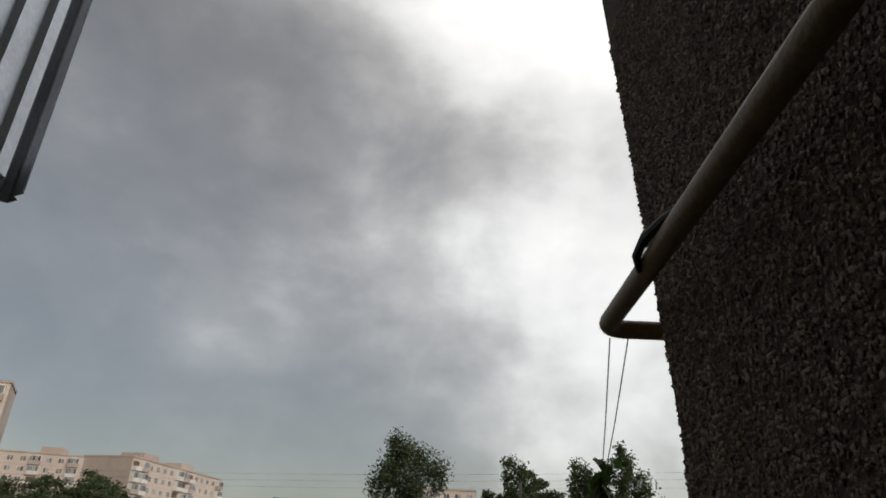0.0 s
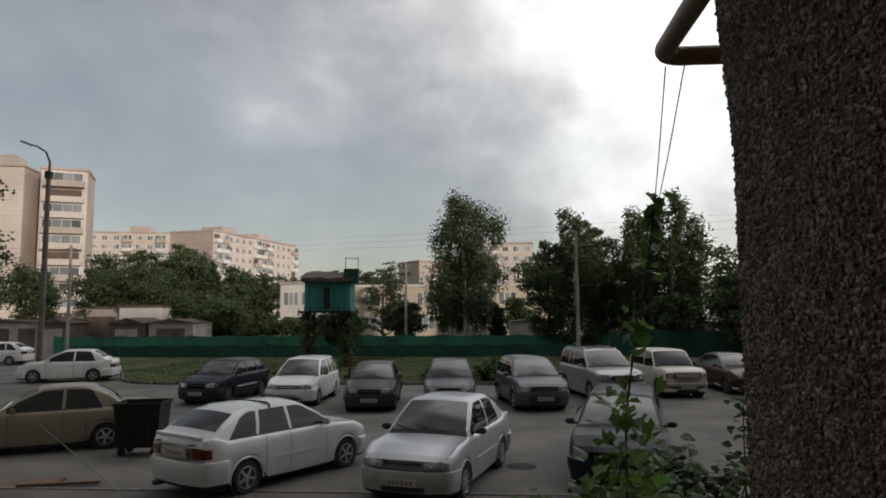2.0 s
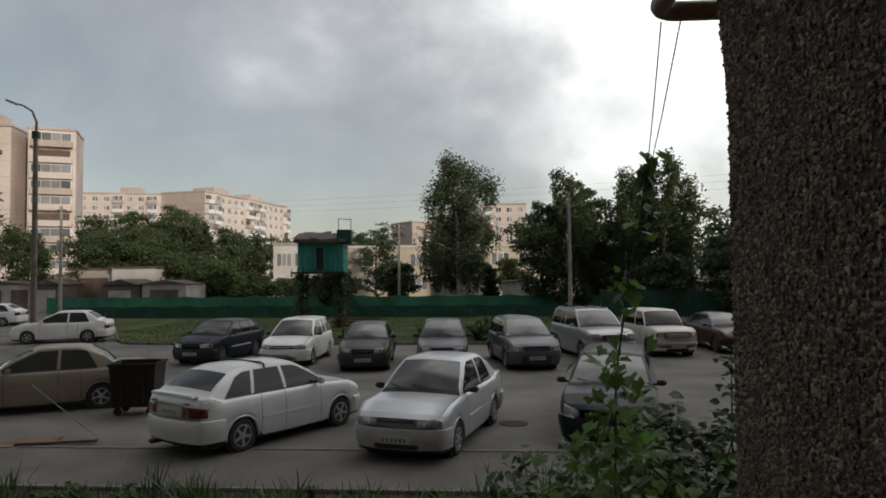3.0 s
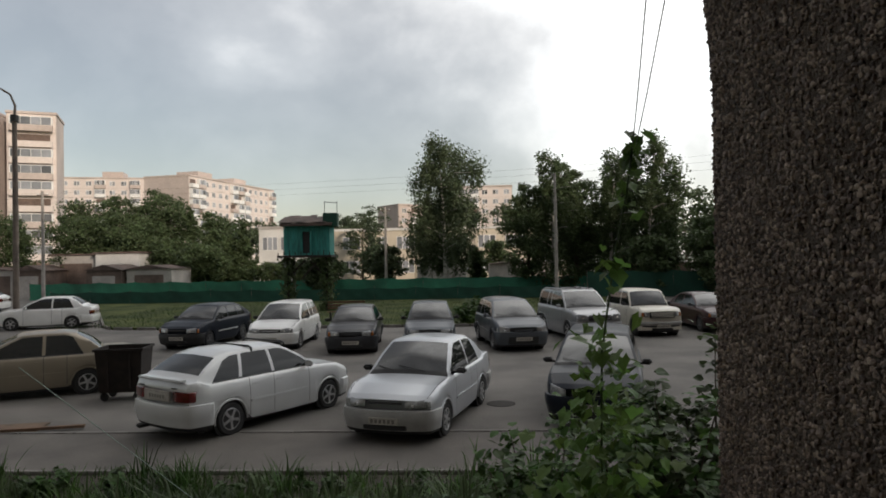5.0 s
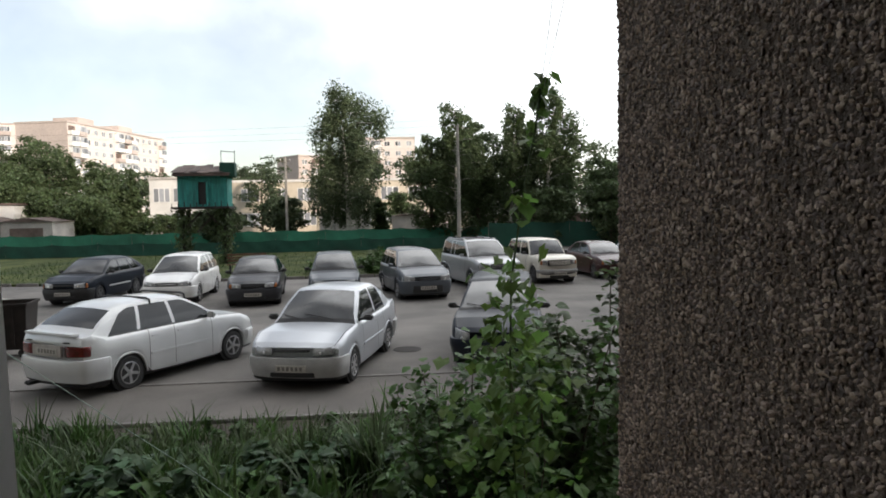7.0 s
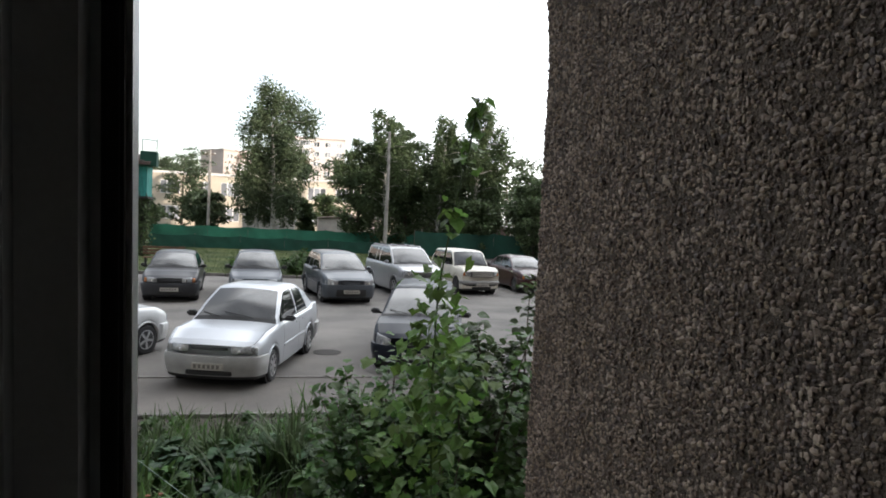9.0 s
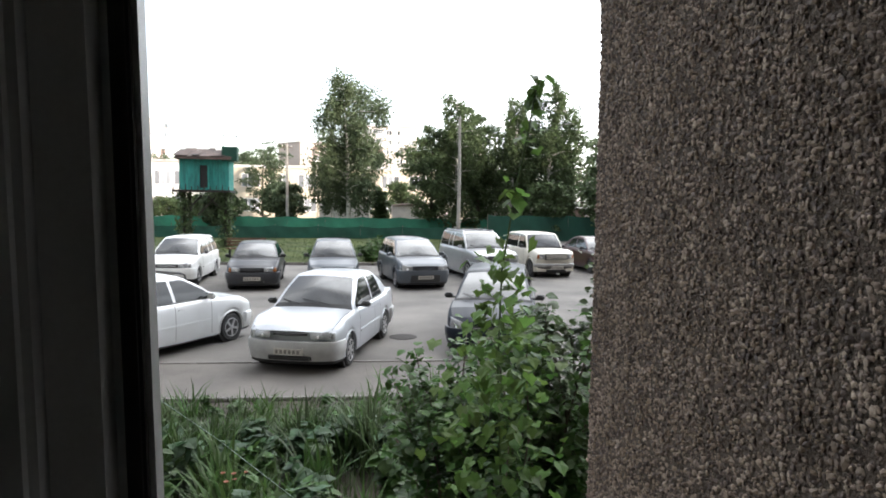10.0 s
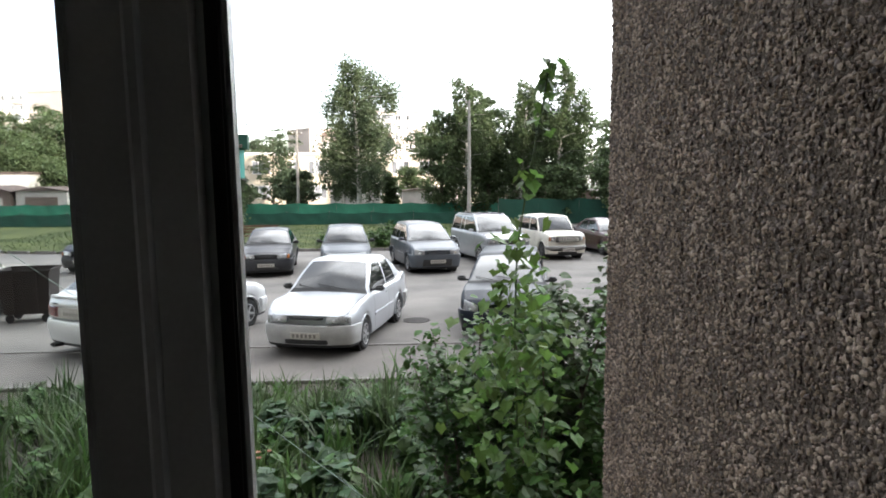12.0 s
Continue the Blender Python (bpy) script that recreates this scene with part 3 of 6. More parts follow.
def shell(spec):
    """Sections along the car, and the faces sorted into body, panes and seals."""
    L, c = spec["L"], spec["cab"]
    xf, xr = L / 2, -L / 2
    R = spec["tyre"] + 0.055
    xs = set(np.linspace(xr, xf, 31).tolist()) | {x for x, _ in spec["deck"]}
    xs |= set(np.linspace(c["br"], c["tr"] + 0.05, 7).tolist()) | set(np.linspace(c["tf"] - 0.15, c["bf"], 11).tolist())
    for e in (0.02, 0.05, 0.10, 0.17):
        xs |= {xf - e, xr + e}
    for a in (spec["fa"], spec["fa"] - spec["wb"]):
        xs |= {a + R * math.cos(t) for t in np.linspace(0, math.pi, 17)}
    # upright edges of the side windows
    first = first_window(spec)
    last = (c["br"] + spec["c_post"][0], c["tr"] + spec["c_post"][1])
    edges, spans = {}, []
    cuts = [(first, first)] + spec["pillars"] + [last]
    for i, (a, b) in enumerate(zip(cuts, cuts[1:])):
        g0, g1 = (0.0 if i == 0 else 0.034), (0.0 if i == len(cuts) - 2 else 0.034)
        p, q = (a[0] - g0, a[1] - g0), (b[0] + g1, b[1] + g1)
        edges[(p[0] + p[1]) / 2], edges[(q[0] + q[1]) / 2] = p, q
        spans.append(((q[0] + q[1]) / 2, (p[0] + p[1]) / 2))
    keep = [x for x in xs if all(abs(x - e) > abs(a - b) / 2 + 0.012 for e, (a, b) in edges.items())]
    order = []
    for x in sorted(keep + list(edges)):
        if order and x - order[-1] < 0.005 and x not in edges:
            continue
        order.append(x)
    rings = []
    for x in order:
        half = half_section(spec, x)
        ring = []
        for k, (y, z) in enumerate(half):
            xx = x
            if x in edges and 9 <= k <= 14:
                lo, hi = edges[x]
                xx = lo + (hi - lo) * (z - c["zb"]) / (c["zt"] - c["zb"])
            if k >= 15:
                yy = (y / max(0.1, half[15][0])) ** 2
                if c["tf"] - 0.1 < x < c["bf"]:
                    xx += 0.06 * math.sin(math.pi * (x - c["tf"] + 0.1) / (c["bf"] - c["tf"] + 0.1)) * (1 - yy)
                elif c["br"] < x < c["tr"]:
                    xx -= 0.05 * math.sin(math.pi * (x - c["br"]) / (c["tr"] - c["br"])) * (1 - yy)
            ring.append((sweep(spec, xx, y), y, z))
        rings.append(ring + [(x_, -y_, z_) for x_, y_, z_ in ring[-2:0:-1]])
    m = len(rings[0])
    verts = [p for r in rings for p in r]
    groups = {}
    for i, (xa, xb) in enumerate(zip(order, order[1:])):
        xm = (xa + xb) / 2
        for j in range(m):
            k, s = (j, 1) if j < 18 else (m - 1 - j, -1)
            key = "body"
            if 10 <= k <= 12:
                for n_, (a, b) in enumerate(spans):
                    if a - 0.001 < xm < b + 0.001:
                        key = ("side_window", n_, s)
            elif k == 9 and spans[-1][0] < xm < spans[0][1]:
                key = ("window_seal", 0, s)
            elif k >= 15:
                zz = (rings[i][15][2] + rings[i + 1][15][2]) / 2
                if c["tf"] + 0.045 < xm < c["bf"] - 0.005:
                    key = "cowl" if xm > c["bf"] - 0.06 else "windscreen"
                elif c["br"] + 0.02 < xm < c["tr"] - 0.03 and zz > lerp_profile(spec["deck"], c["br"]) + 0.07:
                    key = "rear_window"
            groups.setdefault(key, []).append((i * m + j, i * m + (j + 1) % m, (i + 1) * m + (j + 1) % m, (i + 1) * m + j))
    groups["body"].append(tuple(range(m)))
    groups["body"].append(tuple(range((len(order) - 1) * m, len(order) * m)))
    return verts, groups


def cut_out(name, verts, faces, mat, parent, label=""):
    """One part from some of a shell's faces."""
    used = sorted({i for f in faces for i in f})
    at = {i: n for n, i in enumerate(used)}
    bm = bmesh.new()
    vs = [bm.verts.new(verts[i]) for i in used]
    for f in faces:
        bm.faces.new([vs[at[i]] for i in f])
    bmesh.ops.remove_doubles(bm, verts=bm.verts, dist=0.0015)
    return part(name, bm, mat, parent, label, True)


def end_path(spec, end):
    """The plan of the car's end, from the middle round one corner to the wheel arch: places and outward ways by length."""
    xe = spec["L"] / 2 * end
    wend = plan_width(spec, xe)
    pts = [(sweep(spec, xe, y), y) for y in np.linspace(0, wend * 0.985, 12)]
    a = spec["fa"] + spec["tyre"] + 0.07 if end > 0 else spec["fa"] - spec["wb"] - spec["tyre"] - 0.07
    for x in np.linspace(xe - end * 0.04, a, 8):
        w = plan_width(spec, float(x))
        pts.append((sweep(spec, float(x), w), w))
    p = np.array(pts)
    d = np.gradient(p, axis=0)
    n = np.stack((d[:, 1], -d[:, 0]), 1) * end
    n /= np.linalg.norm(n, axis=1)[:, None]
    s = np.concatenate(((0,), np.cumsum(np.linalg.norm(np.diff(p, axis=0), axis=1))))
    return s, p, n


def end_strip(name, spec, end, s0, s1, profile, mat, parent, label="", tilt=(0.0, 0.0), fade=0.03, lean=0.0):
    """A piece that wraps the car's end between the lengths s0 and s1; profile: (height, how far it stands out). tilt lifts its low and high edge towards s1."""
    s, p, n = end_path(spec, end)
    s1 = min(s1, s[-1])
    k = max(6, int((s1 - s0) / 0.07))
    z0, z1 = profile[0][0], profile[-1][0]
    bm = bmesh.new()
    cols = []
    for u in np.linspace(s0, s1, k + 1):
        a, sg = abs(u), (1 if u >= 0 else -1)
        x, y = float(np.interp(a, s, p[:, 0])), float(np.interp(a, s, p[:, 1]))
        nx, ny = float(np.interp(a, s, n[:, 0])), float(np.interp(a, s, n[:, 1]))
        near = min(u - s0, s1 - u)
        g = min(1.0, max(0.0, near) / fade) if fade else 1.0
        f = (u - s0) / (s1 - s0)
        col = []
        for z, o in profile:
            v = (z - z0) / (z1 - z0)
            oo = -0.015 + (o + 0.015) * g - lean * v
            col.append(bm.verts.new((x + nx * oo, sg * (y + ny * oo), z + f * (tilt[0] * (1 - v) + tilt[1] * v))))
        cols.append(col)
    for a, b in zip(cols, cols[1:]):
        for j in range(len(profile) - 1):
            bm.faces.new((a[j], a[j + 1], b[j + 1], b[j]))
    ob = part(name, bm, mat, parent, label, True)
    return ob


def both(s0, s1, s):
    return (s0, s1) if s > 0 else (-s1, -s0)


def seam(parent, spec, x, s, lo=3, hi=10, width=0.010):
    """A narrow dark gap that follows the body's side at x."""
    sec = half_section(spec, x)[lo:hi]
    bm = bmesh.new()
    rows = []
    for y, z in sec:
        rows.append([bm.verts.new((x - width / 2, s * (y + 0.003), z)), bm.verts.new((x + width / 2, s * (y + 0.003), z))])
    for r0, r1 in zip(rows, rows[1:]):
        bm.faces.new((r0[0], r0[1], r1[1], r1[0]))
    return part("door_gap", bm, M_BLACK, parent)


def wheel(parent, x, y, spec, side):
    r = spec["tyre"]
    bm = bmesh.new()
    lathe(bm, [(r * 0.62, -0.085), (r * 0.90, -0.09), (r * 0.985, -0.065), (r, -0.02), (r, 0.02), (r * 0.985, 0.065), (r * 0.90, 0.09), (r * 0.62, 0.085)], 28)
    w = part("wheel", bm, M_TYRE, parent, "black rubber tyre", True)
    w.location = (x, y, r)
    bm = bmesh.new()
    rim = r * 0.66
    s = side
    lathe(bm, [(rim, s * 0.06), (rim, s * 0.090), (rim * 0.93, s * 0.094), (rim * 0.89, s * 0.075), (rim * 0.89, s * 0.052), (rim * 0.98, s * 0.05)], 24)
    n = spec.get("spokes", 5)
    for k in range(n):
        box(bm, rim * 0.12, rim * 0.93, min(s * 0.055, s * 0.088), max(s * 0.055, s * 0.088), -rim * 0.13, rim * 0.13, pose(0, 0, 0, 0, 360 / n * k + 12, 0))
    lathe(bm, [(rim * 0.26, s * 0.05), (rim * 0.26, s * 0.09), (rim * 0.18, s * 0.096)], 12)
    part("rim", bm, spec.get("rim", M_RIM), w, "wheel rim", True)
    bm = bmesh.new()
    lathe(bm, [(rim * 0.97, s * 0.03), (rim * 0.97, s * 0.05), (rim * 0.1, s * 0.045)], 18)
    part("brake_dish", bm, M_BLACK, w)


def car(name, label, category, spec, mat, m, group="parked cars"):
    """A parked car: body, panes, lights, bumpers, plates, mirrors, handles and wheels. It faces +x."""
    ob = thing(name, label, category, m, group)
    L, W, c = spec["L"], spec["W"], spec["cab"]
    xf, xr = L / 2, -L / 2
    verts, groups = shell(spec)
    body = cut_out("body", verts, groups.pop("body"), mat, ob)
    names = {"windscreen": "reflecting windscreen", "rear_window": "dark rear window", "side_window": "dark side window", "cowl": "", "window_seal": ""}
    for key, faces in groups.items():
        kind = key if isinstance(key, str) else key[0]
        cut_out(kind, verts, faces, M_BLACK if kind in ("cowl", "window_seal") else M_SCREEN if kind == "windscreen" else M_CARGLASS, body, names[kind])
    trim = spec.get("trim", mat)
    for s in (1, -1):
        for x0, x1 in spec["doors"]:
            box_part("door_handle", (x1 + 0.06, x1 + 0.20, *sorted((s * W / 2 * 0.955, s * (W / 2 * 0.965 + 0.026))), spec["handle"] - 0.016, spec["handle"] + 0.016), spec.get("handle_mat", mat), ob, "", 0.007)
        for x in sorted({x for d in spec["doors"] for x in d}):
            seam(ob, spec, x, s)
        box_part("side_trim", (spec["doors"][-1][1] + 0.02, spec["doors"][0][0] - 0.02, *sorted((s * (W / 2 - 0.015), s * (W / 2 + 0.010))), spec["waist"] - 0.15, spec["waist"] - 0.10), trim, ob, "", 0.005)
        bm = bmesh.new()
        vs = box(bm, -0.06, 0.05, -0.10, 0.10, -0.065, 0.06)
        for v in vs:
            if v.co.x > 0:
                v.co.y, v.co.z = v.co.y * 0.72, v.co.z * 0.72
        mo = part("mirror", bm, spec.get("mirror", mat), ob, "door mirror", True, 0.028)
        mo.location = (first_window(spec) - 0.12, s * (W / 2 + 0.075), c["zb"] + 0.075)
        box_part("mirror_foot", (-0.03, 0.03, *sorted((-s * 0.05, -s * 0.16)), -0.05, -0.01), M_BLACK, mo, "", 0.006)
        lx = spec["light"]
        lo, hi = lx[3], lx[4]
        a, b = both(lx[1], lx[2], s)
        head = end_strip("headlight", spec, 1, a, b, [(lo, 0.0), (lo + 0.012, 0.022), ((lo + hi) / 2, 0.026), (hi - 0.012, 0.012), (hi, -0.004)], M_LENS, ob, "clear glass headlight", tilt=((0.0, lx[0]) if s > 0 else (0, 0)), lean=0.01)
        if s < 0:
            for v in head.data.vertices:
                f = min(1, max(0, (abs(v.co.y) - lx[1]) / max(0.1, lx[2] - lx[1])))
                v.co.z += lx[0] * f * (v.co.z - lo) / (hi - lo)
        u0 = lx[1] + (lx[2] - lx[1]) * 0.22
        a2, b2 = both(u0, u0 + (hi - lo) * 0.85, s)
        end_strip("lamp_bowl", spec, 1, a2, b2, [(lo + 0.025, 0.020), ((lo + hi) / 2, 0.030), (hi - 0.025, 0.012)], M_CHROME, head, "bright reflector", lean=0.01)
        a3, b3 = both(lx[2] + 0.006, lx[2] + spec.get("ind_w", 0.11), s)
        end_strip("indicator", spec, 1, a3, b3, [(lo + 0.004, 0.0), (lo + 0.016, 0.018), (hi - 0.014, 0.012), (hi - 0.002, -0.004)], spec.get("ind", M_LENS), ob, "", lean=0.01)
        tl = spec["tail"]
        a, b = both(tl[1], tl[2] + 0.12, s)
        tail = end_strip("tail_light", spec, -1, a, b, [(tl[3], 0.0), (tl[3] + 0.012, 0.02), (tl[4] - 0.012, 0.02), (tl[4], 0.0)], M_TAIL, ob, "red tail light")
        if spec.get("tail_band", True):
            a, b = both(tl[1] + 0.02, tl[2] + 0.09, s)
            zq = tl[3] + (tl[4] - tl[3]) * 0.62
            end_strip("lamp_band", spec, -1, a, b, [(zq, 0.022), (zq + 0.02, 0.026), (tl[4] - 0.015, 0.024)], M_AMBER, tail)
        for a in (spec["fa"], spec["fa"] - spec["wb"]):
            wheel(ob, a, s * (W / 2 - 0.10), spec, s)
            bm = bmesh.new()
            lathe(bm, [(spec["tyre"] + 0.03, s * -0.25), (spec["tyre"] + 0.05, s * -0.055)], 20, pose(a, s * (W / 2), spec["tyre"]))
            part("wheel_well", bm, M_BLACK, ob)
            R = spec["tyre"] + 0.062
            bm = bmesh.new()
            tube(bm, [(a + R * math.cos(t), s * (plan_width(spec, a + R * math.cos(t)) - 0.010), spec["tyre"] * 0.98 + R * math.sin(t)) for t in np.linspace(-0.12, math.pi + 0.12, 17)], 0.017, 6)
            part("arch_lip", bm, spec.get("arch", mat), ob, "", True)
    # black box added low under the floor to deepen the shade below the car
    box_part("shading_underbody", (xr + 0.30, xf - 0.30, -W / 2 * 0.84, W / 2 * 0.84, 0.15, 0.45), M_BLACK, ob)
    for name_, end, key in (("front_bumper", 1, "bf"), ("rear_bumper", -1, "br")):
        z0, z1 = spec[key]
        wrap(name_, spec, end, z0, z1, spec.get("bumper", mat), ob)
    g = spec["grille"]
    end_strip("grille", spec, 1, -g[1], g[1], [(g[2], 0.0), (g[2] + 0.008, 0.012), (g[3] - 0.008, 0.006), (g[3], 0.0)], M_BLACK, ob, "black grille", fade=0.01)
    ns = spec.get("slats", 1)
    for k in range(ns):
        z = g[2] + (g[3] - g[2]) * (k + 1) / (ns + 1)
        end_strip("grille_bar", spec, 1, -g[1] * 0.97, g[1] * 0.97, [(z - 0.011, 0.006), (z - 0.005, 0.022), (z + 0.005, 0.022), (z + 0.011, 0.006)], spec.get("bar", mat), ob, fade=0.01)
    it = spec.get("intake", (0.42, 0.25, 0.33))
    end_strip("air_intake", spec, 1, -it[0], it[0], [(it[1], 0.02), (it[1] + 0.01, 0.044), (it[2] - 0.01, 0.050), (it[2], 0.02)], M_BLACK, ob, fade=0.02)
    # shut lines of the bonnet and the boot
    for s in (1, -1):
        bm = bmesh.new()
        pts = []
        for x in np.linspace(c["bf"] + 0.02, xf - 0.06, 9):
            y, z = half_section(spec, float(x))[9]
            pts.append((sweep(spec, float(x), y * 0.965), s * y * 0.965, z + 0.001))
        tube(bm, pts, 0.005, 5)
        part("bonnet_gap", bm, M_BLACK, ob)
    for end, ref in ((1, xf + 0.047), (-1, xr - 0.003)):
        z = spec["plate"][0] if end > 0 else spec["plate"][1]
        pl = box_part("number_plate", (*sorted((ref - 0.03 * end, ref + end * 0.012)), -0.26, 0.26, z - 0.056, z + 0.056), M_PLATE, ob, "pale number plate with dark bars", 0.004)
        for k in range(6):
            y = -0.20 + k * 0.075
            box_part("plate_bar", (*sorted((ref + end * 0.012, ref + end * 0.015)), y - 0.022, y + 0.022, z - 0.032, z + 0.032), M_PLATEBAR, pl)
    for y0, y1 in ((0.34, -0.22), (-0.26, -0.62)):
        bm = bmesh.new()
        pts = []
        for f in (0.0, 0.35, 1.0):
            x = c["bf"] - 0.05 - 0.10 * f
            y = y0 + (y1 - y0) * f
            yt = half_section(spec, x)[15][0]
            pts.append((x + 0.05 * (1 - (y / yt) ** 2), y, top_line(spec, x) + 0.035 * (1 - (y / yt) ** 2) + 0.012))
        tube(bm, pts, 0.008, 5)
        part("wiper", bm, M_BLACK, ob)
    return ob


def wrap(name, spec, end, z0, z1, mat, parent):
    """A bumper that wraps the car's end from arch to arch."""
    s, _, _ = end_path(spec, end)
    q = z1 - z0
    bo = end_strip(name, spec, end, -float(s[-1]), float(s[-1]), [(z0, -0.03), (z0 + 0.02, 0.004), (z0 + 0.35 * q, 0.026), (z0 + 0.42 * q, 0.036), (z0 + 0.6 * q, 0.046), (z1 - 0.05, 0.047), (z1 - 0.012, 0.036), (z1, -0.006)], mat, parent)
    end_strip("valance", spec, end, -float(s[-1]) + 0.05, float(s[-1]) - 0.05, [(z0 - 0.05, -0.06), (z0 - 0.02, -0.02), (z0 + 0.012, -0.008)], M_BLACK, bo)
    return bo


def sedan(L=4.27, W=1.68, H=1.42, wb=2.49, fo=0.80, hood=0.93, belt=0.95, trunk=1.0, nose=0.77, tail_z=0.86, tyre=0.29, kind="sedan", **kw):
    """Numbers of a common car shape."""
    xf, xr = L / 2, -L / 2
    cf = xf - kw.pop("bonnet", 1.16)
    fa = xf - fo
    s = dict(L=L, W=W, wb=wb, fa=fa, tyre=tyre, waist=kw.pop("waist", 0.66))
    s["under"] = [(xr, 0.32), (xr + 0.5, 0.24), (0, 0.20), (xf - 0.5, 0.21), (xf, 0.25)]
    if kind == "sedan":
        rb = xr + kw.pop("boot", 0.62)
        s["deck"] = [(xr, tail_z), (xr + 0.06, trunk - 0.03), (xr + 0.2, trunk), (rb, trunk + 0.01), (rb + 0.25, belt + 0.01), (cf - 0.1, belt), (cf + 0.02, hood + 0.015), (xf - 0.5, (hood + nose) / 2 + 0.055), (xf - 0.12, nose + 0.02), (xf, nose - 0.05)]
        tr = rb + kw.pop("rake", 0.62)
    elif kind == "hatch":
        rb = xr + kw.pop("boot", 0.22)
        s["deck"] = [(xr, tail_z), (xr + 0.05, trunk - 0.02), (rb, trunk + 0.01), (rb + 0.25, belt + 0.01), (cf - 0.1, belt), (cf + 0.02, hood + 0.015), (xf - 0.5, (hood + nose) / 2 + 0.055), (xf - 0.12, nose + 0.02), (xf, nose - 0.05)]
        tr = rb + kw.pop("rake", 0.62)
    else:
        rb = xr + 0.06
        s["deck"] = [(xr, belt - 0.06), (xr + 0.06, belt), (cf - 0.1, belt), (cf + 0.02, hood + 0.015), (xf - 0.5, (hood + nose) / 2 + 0.05), (xf - 0.12, nose + 0.02), (xf, nose - 0.05)]
        tr = rb + kw.pop("rake", 0.26)
    s["cab"] = dict(bf=cf + 0.02, br=rb, tf=cf - kw.pop("screen", 0.72), tr=tr, wb=W / 2 * 0.925, wt=W / 2 * kw.pop("tumble", 0.70), zb=belt - 0.005, zt=H + 0.03)
    dm = kw.pop("dm", (cf + rb) / 2)
    s["doors"] = [(cf - 0.22, dm - 0.02), (dm - 0.02, fa - wb + 0.42)]
    rear_edge = fa - wb + 0.30
    default = {"sedan": [(dm - 0.02, dm - 0.04)], "hatch": [(dm + 0.02, dm - 0.02), (rear_edge - 0.05, rear_edge + 0.06)], "mpv": [(dm + 0.10, dm + 0.06), (rear_edge - 0.02, rear_edge + 0.02)]}[kind]
    s["pillars"] = kw.pop("pillars", default)
    s["c_post"] = kw.pop("c_post", {"sedan": (0.42, 0.10), "hatch": (0.30, 0.14), "mpv": (0.20, 0.12)}[kind])
    s["handle"] = belt - 0.12
    s["light"] = kw.pop("light", (0.03, W / 2 * 0.44, W / 2 * 0.80, nose - 0.165, nose - 0.03))
    s["tail"] = kw.pop("tail", (-0.004, W / 2 * 0.50, W / 2 * 0.92, tail_z - 0.2, tail_z - 0.03))
    s["bf"], s["br"] = kw.pop("fb", (0.22, nose - 0.17)), kw.pop("rb", (0.27, tail_z - 0.22))
    s["grille"] = kw.pop("grille", (0.03, W / 2 * 0.42, nose - 0.15, nose - 0.05))
    s["plate"] = kw.pop("plate", (0.40, tail_z - 0.12))
    s.update(kw)
    return s


def facing(x, y, hx, hy, back):
    """A pose on the ground for a car whose front axle's middle is at x, y and that faces hx, hy; back: from the axle to the middle of its length."""
    n = math.hypot(hx, hy)
    return pose(x - hx / n * back, y - hy / n * back, 0, 0, 0, math.degrees(math.atan2(hy, hx)))


def park(name, label, category, spec, mat, x, y, hx, hy, **kw):
    return car(name, label, category, spec, mat, facing(x, y, hx, hy, spec["fa"]), **kw)


P_SILVER = paint("silver_paint", (0.47, 0.492, 0.525), 0.30, 0.36, 0.6, dust=0.04)
P_SUV = paint("dull_silver_paint", (0.33, 0.335, 0.345), 0.3, 0.36, 0.5, dust=0.08)
P_WHITE2 = paint("silver_white_paint", (0.58, 0.59, 0.595), 0.15, 0.36, 0.6, dust=0.05)
P_WHITE = paint("white_paint", (0.78, 0.78, 0.77), 0.0, 0.35)
P_CREAM = paint("cream_paint", (0.66, 0.63, 0.55), 0.0, 0.45, 0.3)
P_DARK = paint("graphite_paint", (0.040, 0.041, 0.046), 0.0, 0.38, 0.35, dust=0.3)
P_BLUEGREY = paint("dark_blue_grey_paint", (0.014, 0.018, 0.027), 0.0, 0.34, 0.08)
P_GREY = paint("grey_metallic_paint", (0.085, 0.095, 0.11), 0.2, 0.34, 0.35, dust=0.05)
P_GOLD = paint("champagne_paint", (0.25, 0.215, 0.165), 0.35, 0.34, 0.35)
P_MAROON = paint("maroon_paint", (0.040, 0.014, 0.016), 0.0, 0.35, 0.5, dust=0.25)
P_GREYBUMP = material("grey_bumper", (0.36, 0.36, 0.355), 0.6, vary=0.15, scale=4)

S110 = sedan(H=1.48, light=(0.02, 0.36, 0.70, 0.60, 0.72), fb=(0.22, 0.575), grille=(0.03, 0.31, 0.665, 0.705), slats=0, spokes=7, trunk=1.01, bumper=P_GREYBUMP, mirror=M_BLACK, handle_mat=P_SILVER, rb=(0.27, 0.6))
park("silver_sedan", "dusty silver four-door sedan parked facing the house", "car", S110, P_SILVER, -1.07, 12.62, -0.253, -0.967)
S114 = sedan(light=(0.03, 0.36, 0.70, 0.585, 0.735), fb=(0.22, 0.565), grille=(0.03, 0.34, 0.655, 0.70), slats=0, L=4.14, W=1.66, H=1.42, wb=2.46, fo=0.78, kind="hatch", boot=0.20, rake=0.66, trunk=1.03, tail_z=0.92, spokes=5, bonnet=1.12, mirror=P_WHITE2, tail_band=False, dm=-0.16,
             tail=(-0.006, 0.40, 0.78, 0.70, 0.88), rb=(0.26, 0.66), plate=(0.40, 0.78), trim=P_WHITE2)
